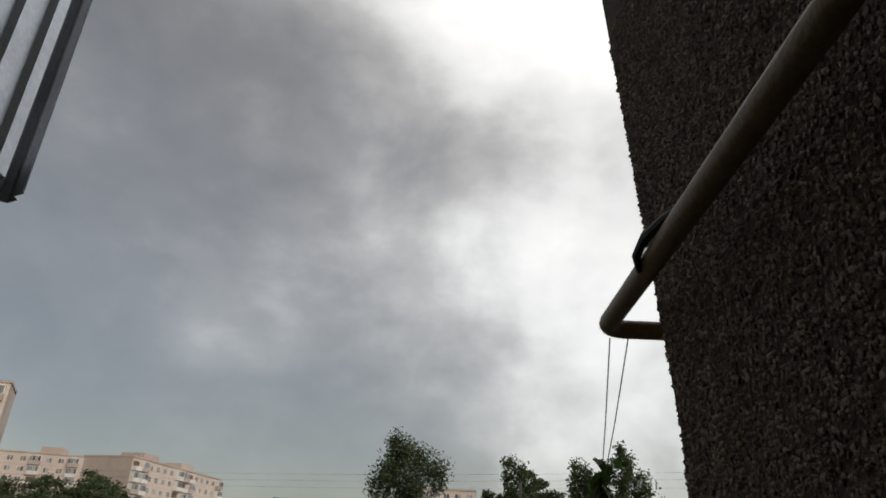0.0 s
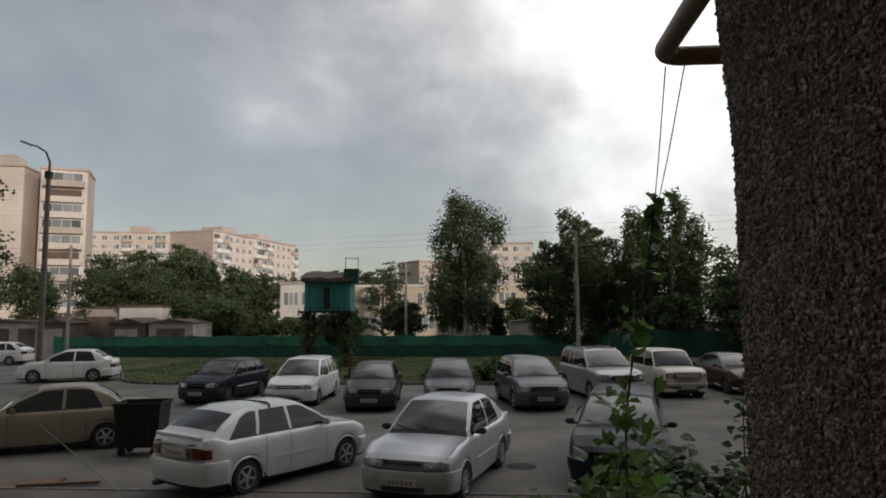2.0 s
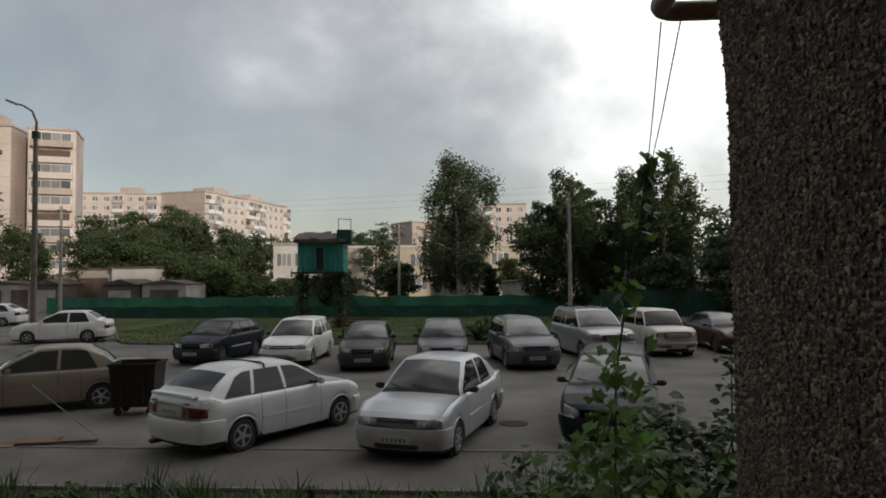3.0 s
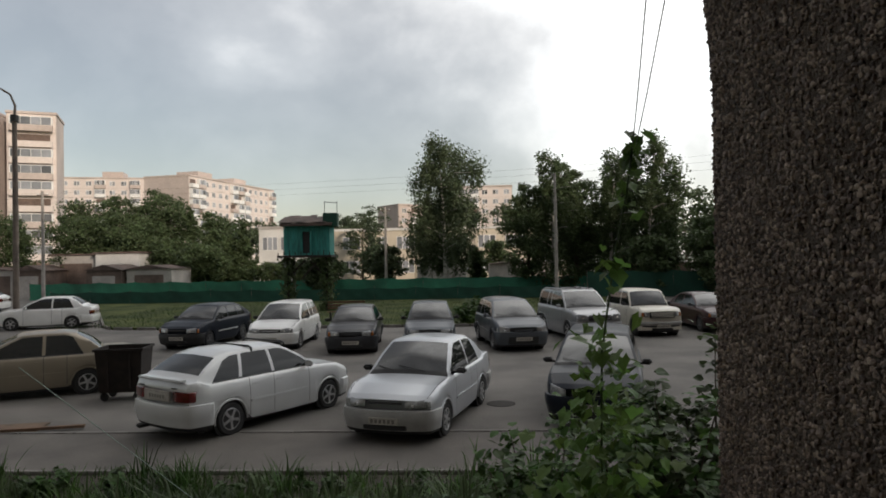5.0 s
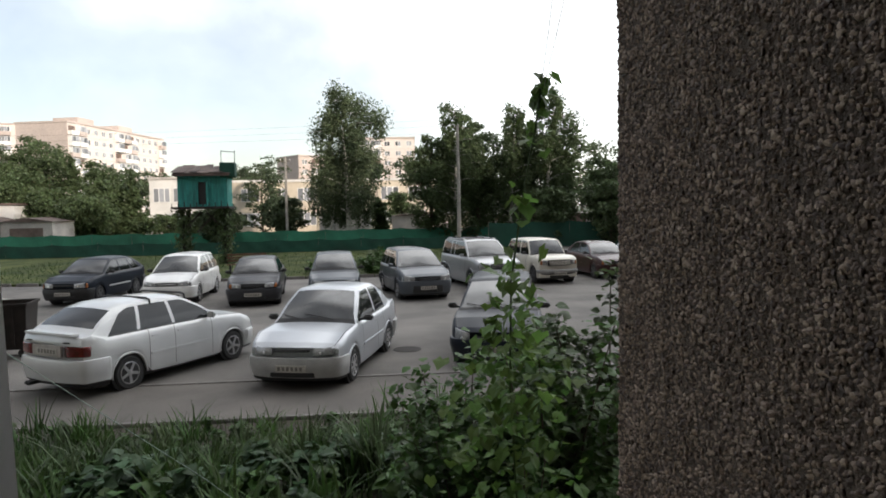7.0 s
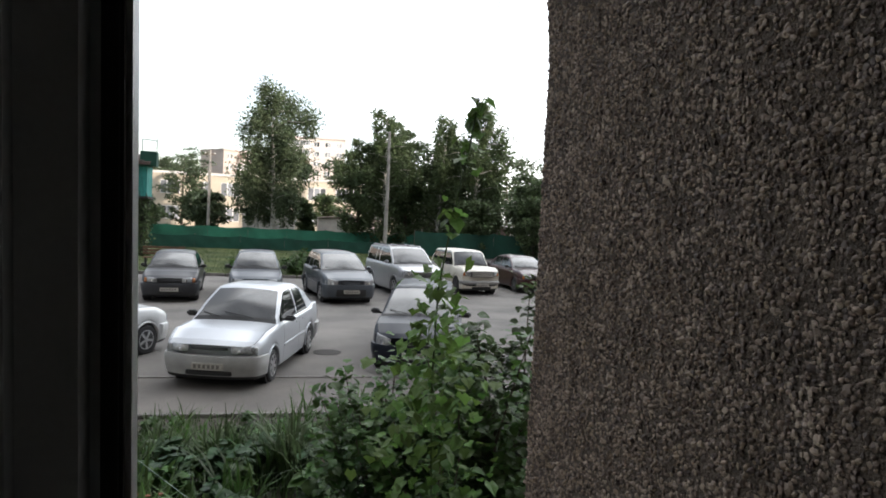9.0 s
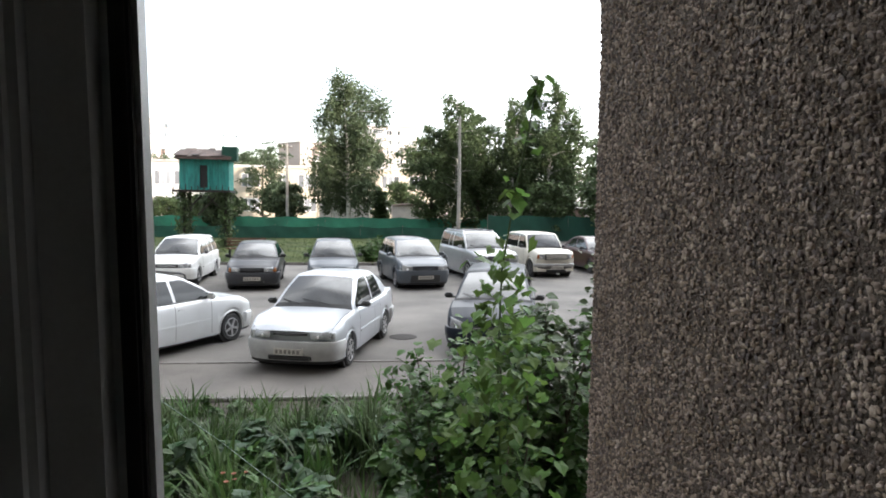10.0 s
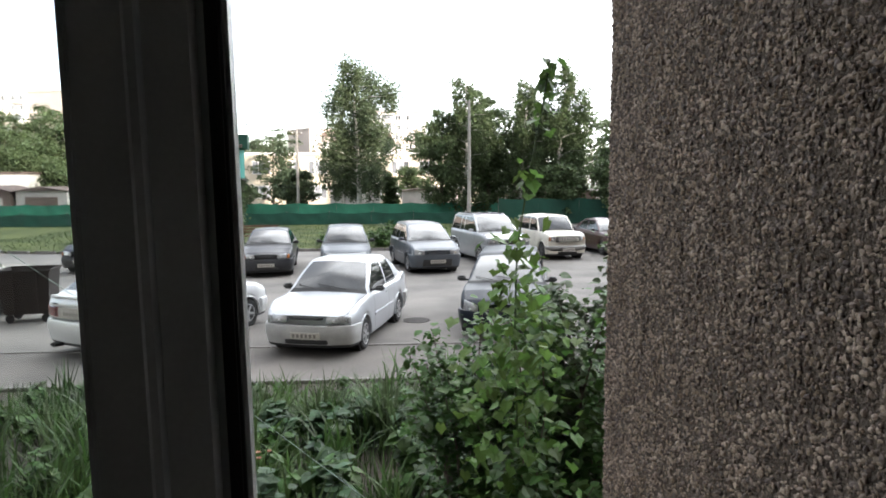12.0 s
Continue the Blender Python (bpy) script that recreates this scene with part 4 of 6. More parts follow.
hatch = park("hatchback", "silver-white five-door hatchback with black roof bars", "car", S114, P_WHITE2, -3.49, 15.03, 0.515, 0.857)
for x in (0.28, -0.52):
    bm = bmesh.new()
    tube(bm, [(x, -0.60, 1.37), (x, -0.585, 1.45), (x, -0.50, 1.475), (x, 0.50, 1.475), (x, 0.585, 1.45), (x, 0.60, 1.37)], 0.020, 6)
    part("roof_bar", bm, M_BLACK, hatch, "black roof bar")
box_part("spoiler", (-2.05, -1.89, -0.60, 0.60, 1.03, 1.075), P_WHITE2, hatch, "", 0.018)
box_part("plate_recess", (-2.078, -2.04, -0.36, 0.36, 0.70, 0.88), M_GREYSHED, hatch, "grey plate panel", 0.01)
for s in (1, -1):
    box_part("badge", (-2.066, -2.03, s * 0.46 - 0.06, s * 0.46 + 0.06, 0.925, 0.945), M_BLACK, hatch)
box_part("exhaust_pipe", (-2.16, -1.9, 0.44, 0.50, 0.20, 0.26), M_BLACK, hatch, "", 0.02)
box_part("tow_bar", (-2.20, -1.95, 0.30, 0.38, 0.21, 0.27), M_BLACK, hatch, "", 0.01)
SGOLD = sedan(4.42, 1.68, 1.43, 2.52, 0.82, belt=0.93, trunk=0.99, screen=0.8, tumble=0.68, boot=0.72, spokes=5, nose=0.70)
park("champagne_sedan", "champagne metallic sedan parked beside the refuse bin", "car", SGOLD, P_GOLD, -9.27 - 2.52 * 0.87, 16.98 - 2.52 * 0.5, -0.87, -0.5)
SNOTE = sedan(4.0, 1.72, 1.48, 2.51, 0.84, hood=0.95, belt=0.95, nose=0.74, bow=0.30, kind="mpv", screen=0.86, bonnet=1.02, tumble=0.70, tyre=0.30, bar=M_CHROME,
              light=(0.12, 0.50, 0.86, 0.52, 0.68), ind_w=0.03, grille=(0.02, 0.40, 0.56, 0.64), mirror=M_BLACK)
park("dark_compact_car", "dark blue-grey compact car behind the bushes", "car", SNOTE, P_BLUEGREY, 2.46, 13.5, -0.22, -0.975)
SHAT = dict(S114, rim=M_RIMDARK, bumper=M_BLACK, ind=M_AMBER, mirror=M_BLACK)
SRIO = sedan(4.37, 1.70, 1.47, 2.57, 0.86, belt=0.96, trunk=1.04, screen=0.9, boot=0.42, nose=0.76, tyre=0.30, mirror=P_WHITE)
park("white_sedan", "clean white modern sedan parked along the verge", "car", SRIO, P_WHITE, -17.98 - 2.57 * 0.95 - 1.1, 31.92 - 2.57 * 0.3 + 0.7, -0.95, -0.3)
park("white_hatchback", "white hatchback parked beyond the lamp post", "car", dict(S114), P_WHITE, -33.5, 42.6, -0.97, -0.2)
park("dark_hatchback", "dark dusty hatchback parked before the verge", "car", SHAT, P_BLUEGREY, -10.0, 24.5, -0.14, -0.99)
SKAL = sedan(4.05, 1.70, 1.51, 2.47, 0.80, kind="mpv", belt=0.97, hood=0.95, nose=0.78, bonnet=1.05, screen=0.82, rake=0.36, mirror=M_BLACK)
park("white_estate", "white small estate car parked before the verge", "car", SKAL, P_WHITE, -6.66, 23.95, 0.0, -1)
S115 = dict(sedan(4.33, 1.65, 1.40, 2.46, 0.80, kind="sedan", boot=0.5, rim=M_RIMDARK, ind=M_AMBER, bumper=P_DARK, mirror=M_BLACK))
park("graphite_sedan", "graphite dusty sedan with amber indicators", "car", S115, P_DARK, -3.8, 22.85, 0.09, -0.996)
park("grey_sedan", "dull grey sedan behind the silver one", "car", dict(S110, bumper=P_GREY), P_GREY, -1.28, 23.3, 0.06, -1)
SSX = sedan(4.10, 1.72, 1.56, 2.5, 0.84, kind="mpv", belt=1.02, hood=1.0, nose=0.82, bonnet=1.05, screen=0.85, rake=0.4, tyre=0.32, mirror=P_GREY, waist=0.7,
            light=(0.08, 0.44, 0.84, 0.62, 0.78), grille=(0.02, 0.36, 0.62, 0.74), slats=2, bumper=P_GREY, intake=(0.55, 0.26, 0.50), plate=(0.42, 0.8))
park("grey_crossover", "grey metallic crossover hatchback", "car", SSX, P_GREY, 1.62, 23.2, 0.19, -0.98)
SXT = sedan(4.63, 1.785, 1.72, 2.63, 0.93, kind="mpv", belt=1.14, hood=1.12, nose=0.96, bonnet=1.25, screen=0.72, rake=0.22, tyre=0.355, tumble=0.76, waist=0.82, mirror=P_SUV,
            light=(0.03, 0.48, 0.82, 0.80, 0.98), grille=(0.01, 0.42, 0.78, 0.96), slats=2, bar=M_CHROME, fb=(0.28, 0.72), plate=(0.56, 0.85))
suv = park("silver_suv", "silver off-road car with roof rails", "car", SXT, P_SUV, 4.38, 25.35, 0.22, -0.975)
for s in (1, -1):
    bm = bmesh.new()
    tube(bm, [(0.25, s * 0.62, 1.68), (0.15, s * 0.62, 1.77), (-1.7, s * 0.62, 1.77), (-1.8, s * 0.62, 1.68)], 0.024, 6)
    part("roof_rail", bm, M_RIM, suv, "silver roof rail")
for x in (-0.1, -0.9, -1.5):
    bm = bmesh.new()
    tube(bm, [(x, -0.62, 1.775), (x, 0.62, 1.775)], 0.015, 6)
    part("cross_bar", bm, M_BLACK, suv)
SNIV = sedan(3.74, 1.68, 1.64, 2.2, 0.72, kind="mpv", pillars=[(-0.18, -0.2)], belt=1.08, hood=1.04, nose=0.97, bonnet=1.12, screen=0.42, rake=0.36, tyre=0.34, tumble=0.80, waist=0.72, rim=M_RIMDARK,
             light=(0.03, 0.52, 0.70, 0.74, 0.90), grille=(0.02, 0.50, 0.70, 0.92), slats=4, bumper=P_GREYBUMP, fb=(0.40, 0.56), rb=(0.40, 0.56), ind=M_AMBER, mirror=M_BLACK, round=0.05)
park("boxy_off_roader", "cream-white boxy three-door off-roader", "car", SNIV, P_CREAM, 6.98, 26.6, 0.19, -0.98)
park("maroon_sedan", "dark maroon sedan beside the off-roader", "car", dict(S115, bumper=P_MAROON), P_MAROON, 9.75, 27.6, 0.1, -0.995)
park("pale_sedan", "pale sedan at the end of the row", "car", dict(S110), P_WHITE2, 12.6, 29.4, 0.1, -0.995)

# ---- refuse bin and small things on the car park ----
def refuse_bin(m):
    ob = thing("refuse_bin", "rust-brown steel refuse bin on castors, open and half full", "bin", m)
    bm = bmesh.new()
    lo = [bm.verts.new((x, y, 0.20)) for x, y in ((-0.47, -0.36), (0.47, -0.36), (0.47, 0.36), (-0.47, 0.36))]
    hi = [bm.verts.new((x, y, 1.18)) for x, y in ((-0.54, -0.46), (0.54, -0.46), (0.54, 0.46), (-0.54, 0.46))]
    inn = [bm.verts.new((v.co.x * 0.96, v.co.y * 0.96, 1.18)) for v in hi]
    deep = [bm.verts.new((v.co.x * 0.9, v.co.y * 0.9, 0.75)) for v in hi]
    bm.faces.new(lo[::-1])
    for a, b in ((lo, hi), (hi, inn), (inn, deep)):
        for i in range(4):
            bm.faces.new((a[i], a[(i + 1) % 4], b[(i + 1) % 4], b[i]))
    bm.faces.new(deep)
    part("tub", bm, M_RUST, ob, "rusty steel tub")
    bm = bmesh.new()
    for d in ((-0.575, 0.575, -0.49, -0.455, 1.15, 1.205), (-0.575, 0.575, 0.455, 0.49, 1.15, 1.205), (-0.575, -0.535, -0.455, 0.455, 1.15, 1.205), (0.535, 0.575, -0.455, 0.455, 1.15, 1.205)):
        box(bm, *d)
    part("rim", bm, M_RUST, ob)
    for x in (-0.25, 0.25):
        box_part("rib", (x - 0.025, x + 0.025, -0.46, -0.40, 0.3, 1.1), M_RUST, ob, "", 0.004)
    for x in (-0.38, 0.38):
        for y in (-0.28, 0.28):
            bm = bmesh.new()
            lathe(bm, [(0.09, -0.022), (0.10, -0.01), (0.10, 0.01), (0.09, 0.022)], 14)
            w = part("castor", bm, M_TYRE, ob, "black castor")
            w.location = (x, y, 0.10)
            box_part("fork", (-0.02, 0.02, -0.035, 0.035, 0.0, 0.12), M_RUST, w)
    return ob


refuse_bin(pose(-7.7, 15.75, 0, 0, 0, 10) @ Matrix.Diagonal((0.92, 0.92, 0.97, 1)))
board = box_part("loose_board", (-0.75, 0.75, -0.35, 0.35, 0.0, 0.025), M_CARD, None, "", 0.006, pose(-8.6, 12.95, 0.004, 0, 0, 12))
tagged(board, "brown warped board lying on the asphalt", "board")
plank = box_part("plank", (-0.7, 0.7, -0.05, 0.05, 0.0, 0.05), M_BENCH, None, "", 0.006, pose(-7.7, 12.86, 0.03, 0, 0, 14))
tagged(plank, "brown wooden plank lying on the asphalt", "plank")
manhole = new("manhole_cover")
manhole.location = (0.75, 14.9, 0.001)
tagged(manhole, "dark iron manhole cover set in the asphalt", "manhole cover")
bm = bmesh.new()
lathe(bm, [(0.30, 0.0), (0.30, 0.006), (0.28, 0.009)], 24, pose(0, 0, 0, 90))
part("lid", bm, M_RUST, manhole)

# ---- fences ----
def net_fence(name, label, x0, x1, y, h, mat, gap=3.0):
    ob = thing(name, label, "fence")
    n = int((x1 - x0) / gap)
    for i in range(n + 1):
        bm = bmesh.new()
        tube(bm, [(x0 + i * gap, y + 0.05, 0), (x0 + i * gap, y + 0.05, h + 0.08)], 0.03, 6)
        part("post", bm, M_LAMPPOST, ob, "steel post")
    for i in range(n):
        verts, m_ = [], 13
        a = rng.uniform(-0.05, 0.05, 13)
        for k in range(m_):
            x = x0 + (i + k / 12) * gap
            sag = 0.10 * math.sin(math.pi * k / 12)
            for j in range(5):
                verts.append((x, y + 0.05 * math.sin(k * 1.3 + j + i) * (0 < j < 4), 0.04 + (h - sag - 0.04) * j / 4 + a[k] * (j == 4) * 0.3))
        raw("net_panel", verts, [(k * 5 + j, k * 5 + 5 + j, k * 5 + 6 + j, k * 5 + 1 + j) for k in range(12) for j in range(4)], mat, ob, "", True)
    return ob


net_fence("net_fence", "dark green netting fence along the grass", -31, 8, 49, 0.97, M_NET)
net_fence("back_fence", "faded green netting fence across the court", -37, 11, 55.5, 1.45, M_NETLIGHT)
net_fence("dark_fence", "dark green fence under the trees", 8.2, 30, 49, 1.9, M_NET)


# ---- poles and lamp ----
def pole(name, label, x, y, h, r0, r1, mat, arms=True):
    ob = thing(name, label, "pole", pose(x, y, 0))
    bm = bmesh.new()
    tube(bm, [(0, 0, -0.1), (0.02, 0, h * 0.5), (0, 0, h)], [r0, (r0 + r1) / 2, r1], 10)
    part("shaft", bm, mat, ob, "", True)
    if arms:
        box_part("cross_arm", (-0.45, 0.45, -0.04, 0.04, h - 0.35, h - 0.27), M_LAMPPOST, ob, "", 0.01)
        for x_ in (-0.38, 0.38):
            bm = bmesh.new()
            lathe(bm, [(0.02, 0), (0.045, 0.03), (0.045, 0.08), (0.02, 0.12)], 8, pose(x_, 0, h - 0.27, 90))
            part("insulator", bm, M_FRAME, ob)
    return ob


lamp = pole("street_lamp", "tall rusty street lamp with a curved arm", -24.6, 36.2, 10.9, 0.17, 0.12, M_LAMPPOST, False)
tagged(lamp, "", "street lamp")
bm = bmesh.new()
tube(bm, [(0, 0, 11.0), (0.05, 0, 11.7), (-0.15, -0.1, 12.3), (-0.6, -0.2, 12.6), (-0.95, -0.25, 12.7)], [0.075, 0.065, 0.055, 0.05, 0.045], 8)
part("arm", bm, M_LAMPPOST, lamp, "curved arm", True)
bm = bmesh.new()
box(bm, -0.42, 0.30, -0.12, 0.12, -0.07, 0.06)
head = part("lamp_head", bm, M_GREYSHED, lamp, "grey lamp head", True, 0.04)
head.location, head.rotation_euler = (-1.15, -0.28, 12.77), (0, radians(22), 0)
bm = bmesh.new()
tube(bm, [(0, 0, 10.85), (0, 0, 11.2)], 0.2, 10)
part("collar", bm, M_BLACK, lamp, "dark collar", True)
pole("wooden_pole", "grey concrete power pole by the sheds", -33.5, 52, 8.8, 0.15, 0.10, M_POST)
pole("concrete_pole", "slim pale concrete pole", 5.55, 45, 8.4, 0.14, 0.09, M_POST, False)
pole("thin_pole", "slim grey pole before the low building", -7.6, 60, 7.6, 0.14, 0.09, M_POST)

# ---- raised teal hut ----
def hut(m):
    ob = thing("raised_hut", "weathered teal board hut raised on overgrown stilts", "hut", m)
    for k in range(17):
        for y, rot in ((-1.1, 0),):
            x = -1.5 + k * 0.1765
            if 7 <= k <= 9:
                box_part("board", (x, x + 0.17, -1.13, -1.10, 3.33, 3.45), M_TEAL, ob)
                box_part("board", (x, x + 0.17, -1.13, -1.10, 4.7, 5.05), M_TEAL, ob)
            else:
                box_part("board", (x, x + 0.17, -1.13, -1.10, 3.33, 5.05), M_TEAL, ob)
    box_part("wall", (-1.5, 1.5, 1.1, 1.14, 3.33, 5.05), M_TEAL, ob)
    box_part("wall", (1.5, 1.54, -1.13, 1.14, 3.33, 5.05), M_TEAL, ob, "light teal end wall")
    box_part("wall", (-1.54, -1.5, -1.13, 1.14, 3.33, 5.05), M_TEAL, ob)
    # black sheet stands in for the shade inside the doorway
    box_part("doorway_shade", (-0.27, 0.27, -1.0, -0.95, 3.33, 4.8), M_BLACK, ob)
    box_part("floor_deck", (-1.9, 1.7, -1.6, 1.2, 3.20, 3.32), M_DARKWOOD, ob, "dark wooden deck", 0.01)
    box_part("open_door", (0.28, 0.34, -1.5, -1.14, 3.36, 4.7), M_TEAL, ob, "teal door standing open", 0.004)
    bm = bmesh.new()
    vs = [bm.verts.new(p) for p in ((-1.75, -1.55, 5.02), (1.75, -1.55, 5.02), (1.75, 1.4, 5.02), (-1.75, 1.4, 5.02), (-1.75, -1.55, 5.14), (1.75, -1.55, 5.14), (1.4, 0.4, 5.62), (-1.5, 0.4, 5.62), (1.75, 1.4, 5.2), (-1.75, 1.4, 5.2))]
    for f in ((3, 2, 1, 0), (0, 1, 5, 4), (4, 5, 6, 7), (7, 6, 8, 9), (2, 3, 9, 8), (1, 2, 8, 6, 5), (3, 0, 4, 7, 9)):
        bm.faces.new([vs[i] for i in f])
    part("roof", bm, M_ROOFING, ob, "brown ragged roofing")
    for k in range(9):
        box_part("roof_sheet", (-0.22, 0.22, -0.98, 0.98, 0, 0.02), M_ROOFING, ob, "", 0.0, pose(-1.58 + k * 0.39, -0.62, 5.42 + 0.03 * (k % 2), 13 + 2 * (k % 3), 0, -3 + 3 * (k % 3)))
    for k in range(10):
        x = -1.85 + k * 0.38
        box_part("deck_rail_post", (x, x + 0.05, -1.58, -1.53, 3.32, 3.50 + 0.12 * ((k * 7) % 3) / 2), M_DARKWOOD, ob)
    for x, dz in ((-0.75, 0.2), (0.1, -0.15), (0.75, 0.1)):
        box_part("brace", (-0.05, 0.05, -0.05, 0.05, -0.75, 0.75), M_DARKWOOD, ob, "", 0.0, pose(x, -0.9, 2.45 + dz * 0.3, 0, 48 if x < 0.5 else -48, 0))
    box_part("tank", (1.15, 2.1, -1.4, -0.5, 4.95, 5.75), M_NET, ob, "dark green tank", 0.02)
    for x in (-1.3, 1.3):
        for y in (-0.9, 0.9):
            box_part("stilt", (x - 0.09, x + 0.09, y - 0.09, y + 0.09, 0, 3.20), M_DARKWOOD, ob)
    for x in (1.2, 2.05):
        bm = bmesh.new()
        tube(bm, [(x, -0.9, 5.6), (x, -0.9, 6.45)], 0.025, 5)
        part("rail_post", bm, M_BLACK, ob)
    bm = bmesh.new()
    tube(bm, [(1.2, -0.9, 6.42), (2.05, -0.9, 6.35)], 0.02, 5)
    part("rail", bm, M_BLACK, ob)
    # creeper on the stilts
    for x, w in ((-1.3, 0.45), (1.3, 0.42)):
        c = np.stack((rng.normal(x, w * 0.6, 900), rng.normal(-0.9, w * 0.6, 900), rng.uniform(0.0, 3.2, 900)), 1)
        v, f = leaf_cloud(c, 0.3, 0.22, rng)
        tagged(raw("creeper", v, f, M_LEAF_DARK, ob, "dark creeper"), "", "", "", "stuff")
    return ob


hut(pose(-9.55, 40.5, 0, 0, 0, 4) @ Matrix.Diagonal((0.86, 0.9, 1, 1)))
bench = thing("bench", "brown slatted wooden bench on the verge", "bench", pose(-6.0, 33.2, 0.09, 0, 0, 8))
for k in range(3):
    box_part("back_slat", (-0.9, 0.9, 0.2, 0.24, 0.55 + k * 0.14, 0.65 + k * 0.14), M_BENCH, bench, "", 0.008)
    box_part("seat_slat", (-0.9, 0.9, -0.25 + k * 0.15, -0.13 + k * 0.15, 0.42, 0.46), M_BENCH, bench, "", 0.008)
for x in (-0.75, 0.75):
    box_part("leg", (x - 0.04, x + 0.04, -0.25, 0.24, 0.0, 0.42), M_BLACK, bench, "", 0.008)


# ---- sheds, low building ----
def shed(name, label, x0, x1, y0, y1, h, wall_mat, roof_mat, pitch=0.0, doors=1):
    ob = thing(name, label, "shed")
    box_part("wall", (x0, x1, y0, y1, -0.1, h), wall_mat, ob)
    bm = bmesh.new()
    o = 0.18
    if pitch:
        xm = (x0 + x1) / 2
        vs = [bm.verts.new(p) for p in ((x0 - o, y0 - o, h), (xm, y0 - o, h + pitch), (x1 + o, y0 - o, h), (x0 - o, y1 + o, h), (xm, y1 + o, h + pitch), (x1 + o, y1 + o, h))]
        for f in ((0, 2, 1), (3, 4, 5), (0, 1, 4, 3), (1, 2, 5, 4), (0, 3, 5, 2)):
            bm.faces.new([vs[i] for i in f])
    else:
        box(bm, x0 - o, x1 + o, y0 - o, y1 + o, h + 0.003, h + 0.16)
    part("roof", bm, roof_mat, ob)
    w = (x1 - x0) / max(1, doors)
    for k in range(doors):
        if wall_mat is not M_WHITEWALL:
            box_part("door", (x0 + w * (k + 0.18), x0 + w * (k + 0.82), y0 - 0.04, y0 - 0.003, 0, h * 0.8), M_GREYSHED if wall_mat is M_BROWNSHED else M_BROWNSHED, ob, "sheet metal door")
    return ob


shed("white_shed", "whitewashed brick utility shed with a flat roof", -35.05, -30.9, 62, 70, 3.95, M_WHITEWALL, M_ROOFING)
shed("grey_shed", "grey rendered shed joined to the white one", -40, -35.1, 63, 70, 3.85, M_GREYSHED, M_ROOFING)
shed("brown_garage", "brown sheet-metal garage with a low gable", -33.3, -30.2, 57.5, 62, 2.45, M_BROWNSHED, M_ROOFING, 0.5)
shed("grey_garage", "grey garage with a rusty roof", -30.0, -26.0, 58, 62, 2.5, M_GREYSHED, M_ROOFING, 0.35)
shed("row_garage", "pale sheet-metal garage row beside the street lamp", -49, -41.4, 60, 66, 2.55, M_GREYSHED, M_ROOFING, 0.35, 3)
shed("dark_garage", "dark garage with a gable roof", -41.2, -38.4, 59.5, 66, 2.5, M_BROWNSHED, M_ROOFING, 0.5)
shed("pale_shed", "pale low shed with a dark flat roof", -5.7, -0.65, 70, 75, 2.6, M_GREYSHED, M_ROOFING, 0, 0)
shed("low_shed", "grey low shed with a rusty roof", 1.75, 8.1, 71, 76, 2.3, M_GREYSHED, M_ROOFING, 0.3, 0)
shed("far_shed", "dark low shed under the trees", 10, 24, 64, 68, 2.2, M_BROWNSHED, M_GREYSHED, 0, 3)


def window_unit(parent, x0, x1, y, z0, z1, bars, frame_mat=M_FRAME, glass=M_WINDOW, m=None):
    """A window set in a facade that faces -y: frame, panes and bars."""
    w = box_part("window", (x0, x1, y - 0.05, y - 0.004, z0, z1), frame_mat, parent, "", 0.0, m)
    n = bars
    for k in range(n):
        a, b = x0 + (x1 - x0) * k / n, x0 + (x1 - x0) * (k + 1) / n
        e = min(0.06, (b - a) * 0.12)
        box_part("pane", (a + e, b - e, y - 0.06, y - 0.052, z0 + 0.07, z1 - 0.07), glass, w, "", 0.0, m)
    return w


low = thing("low_building", "two-storey beige school building behind the trees", "building")
box_part("wall", (-20.2, 12, 85, 97, -0.1, 6.55), M_BEIGE, low, "beige rendered wall")
box_part("wall", (-26.7, -20.2, 84, 97, -0.1, 7.0), M_WHITEWALL, low, "white rendered wing")
box_part("parapet", (-20.25, 12.1, 84.85, 97.1, 6.553, 6.85), M_WHITEWALL, low, "pale parapet")
box_part("parapet", (-26.8, -20.15, 83.85, 97.1, 7.003, 7.3), M_GREYSHED, low, "grey parapet")
for x in (-25.3, -23.0, -21.2):
    for z in (1.2, 4.3):
        window_unit(low, x - 0.95, x + 0.95, 84, z, z + 1.7, 3)
for k in range(9):
    x = -18.6 + k * 3.4
    for z in (1.2, 4.2):
        window_unit(low, x - 1.1, x + 1.1, 85, z, z + 1.6, 3)
for x in (-20.1, -12.0, -6.9, 0.5):
    box_part("pilaster", (x - 0.2, x + 0.2, 84.8, 84.99, 0, 6.5), M_BEIGE, low)


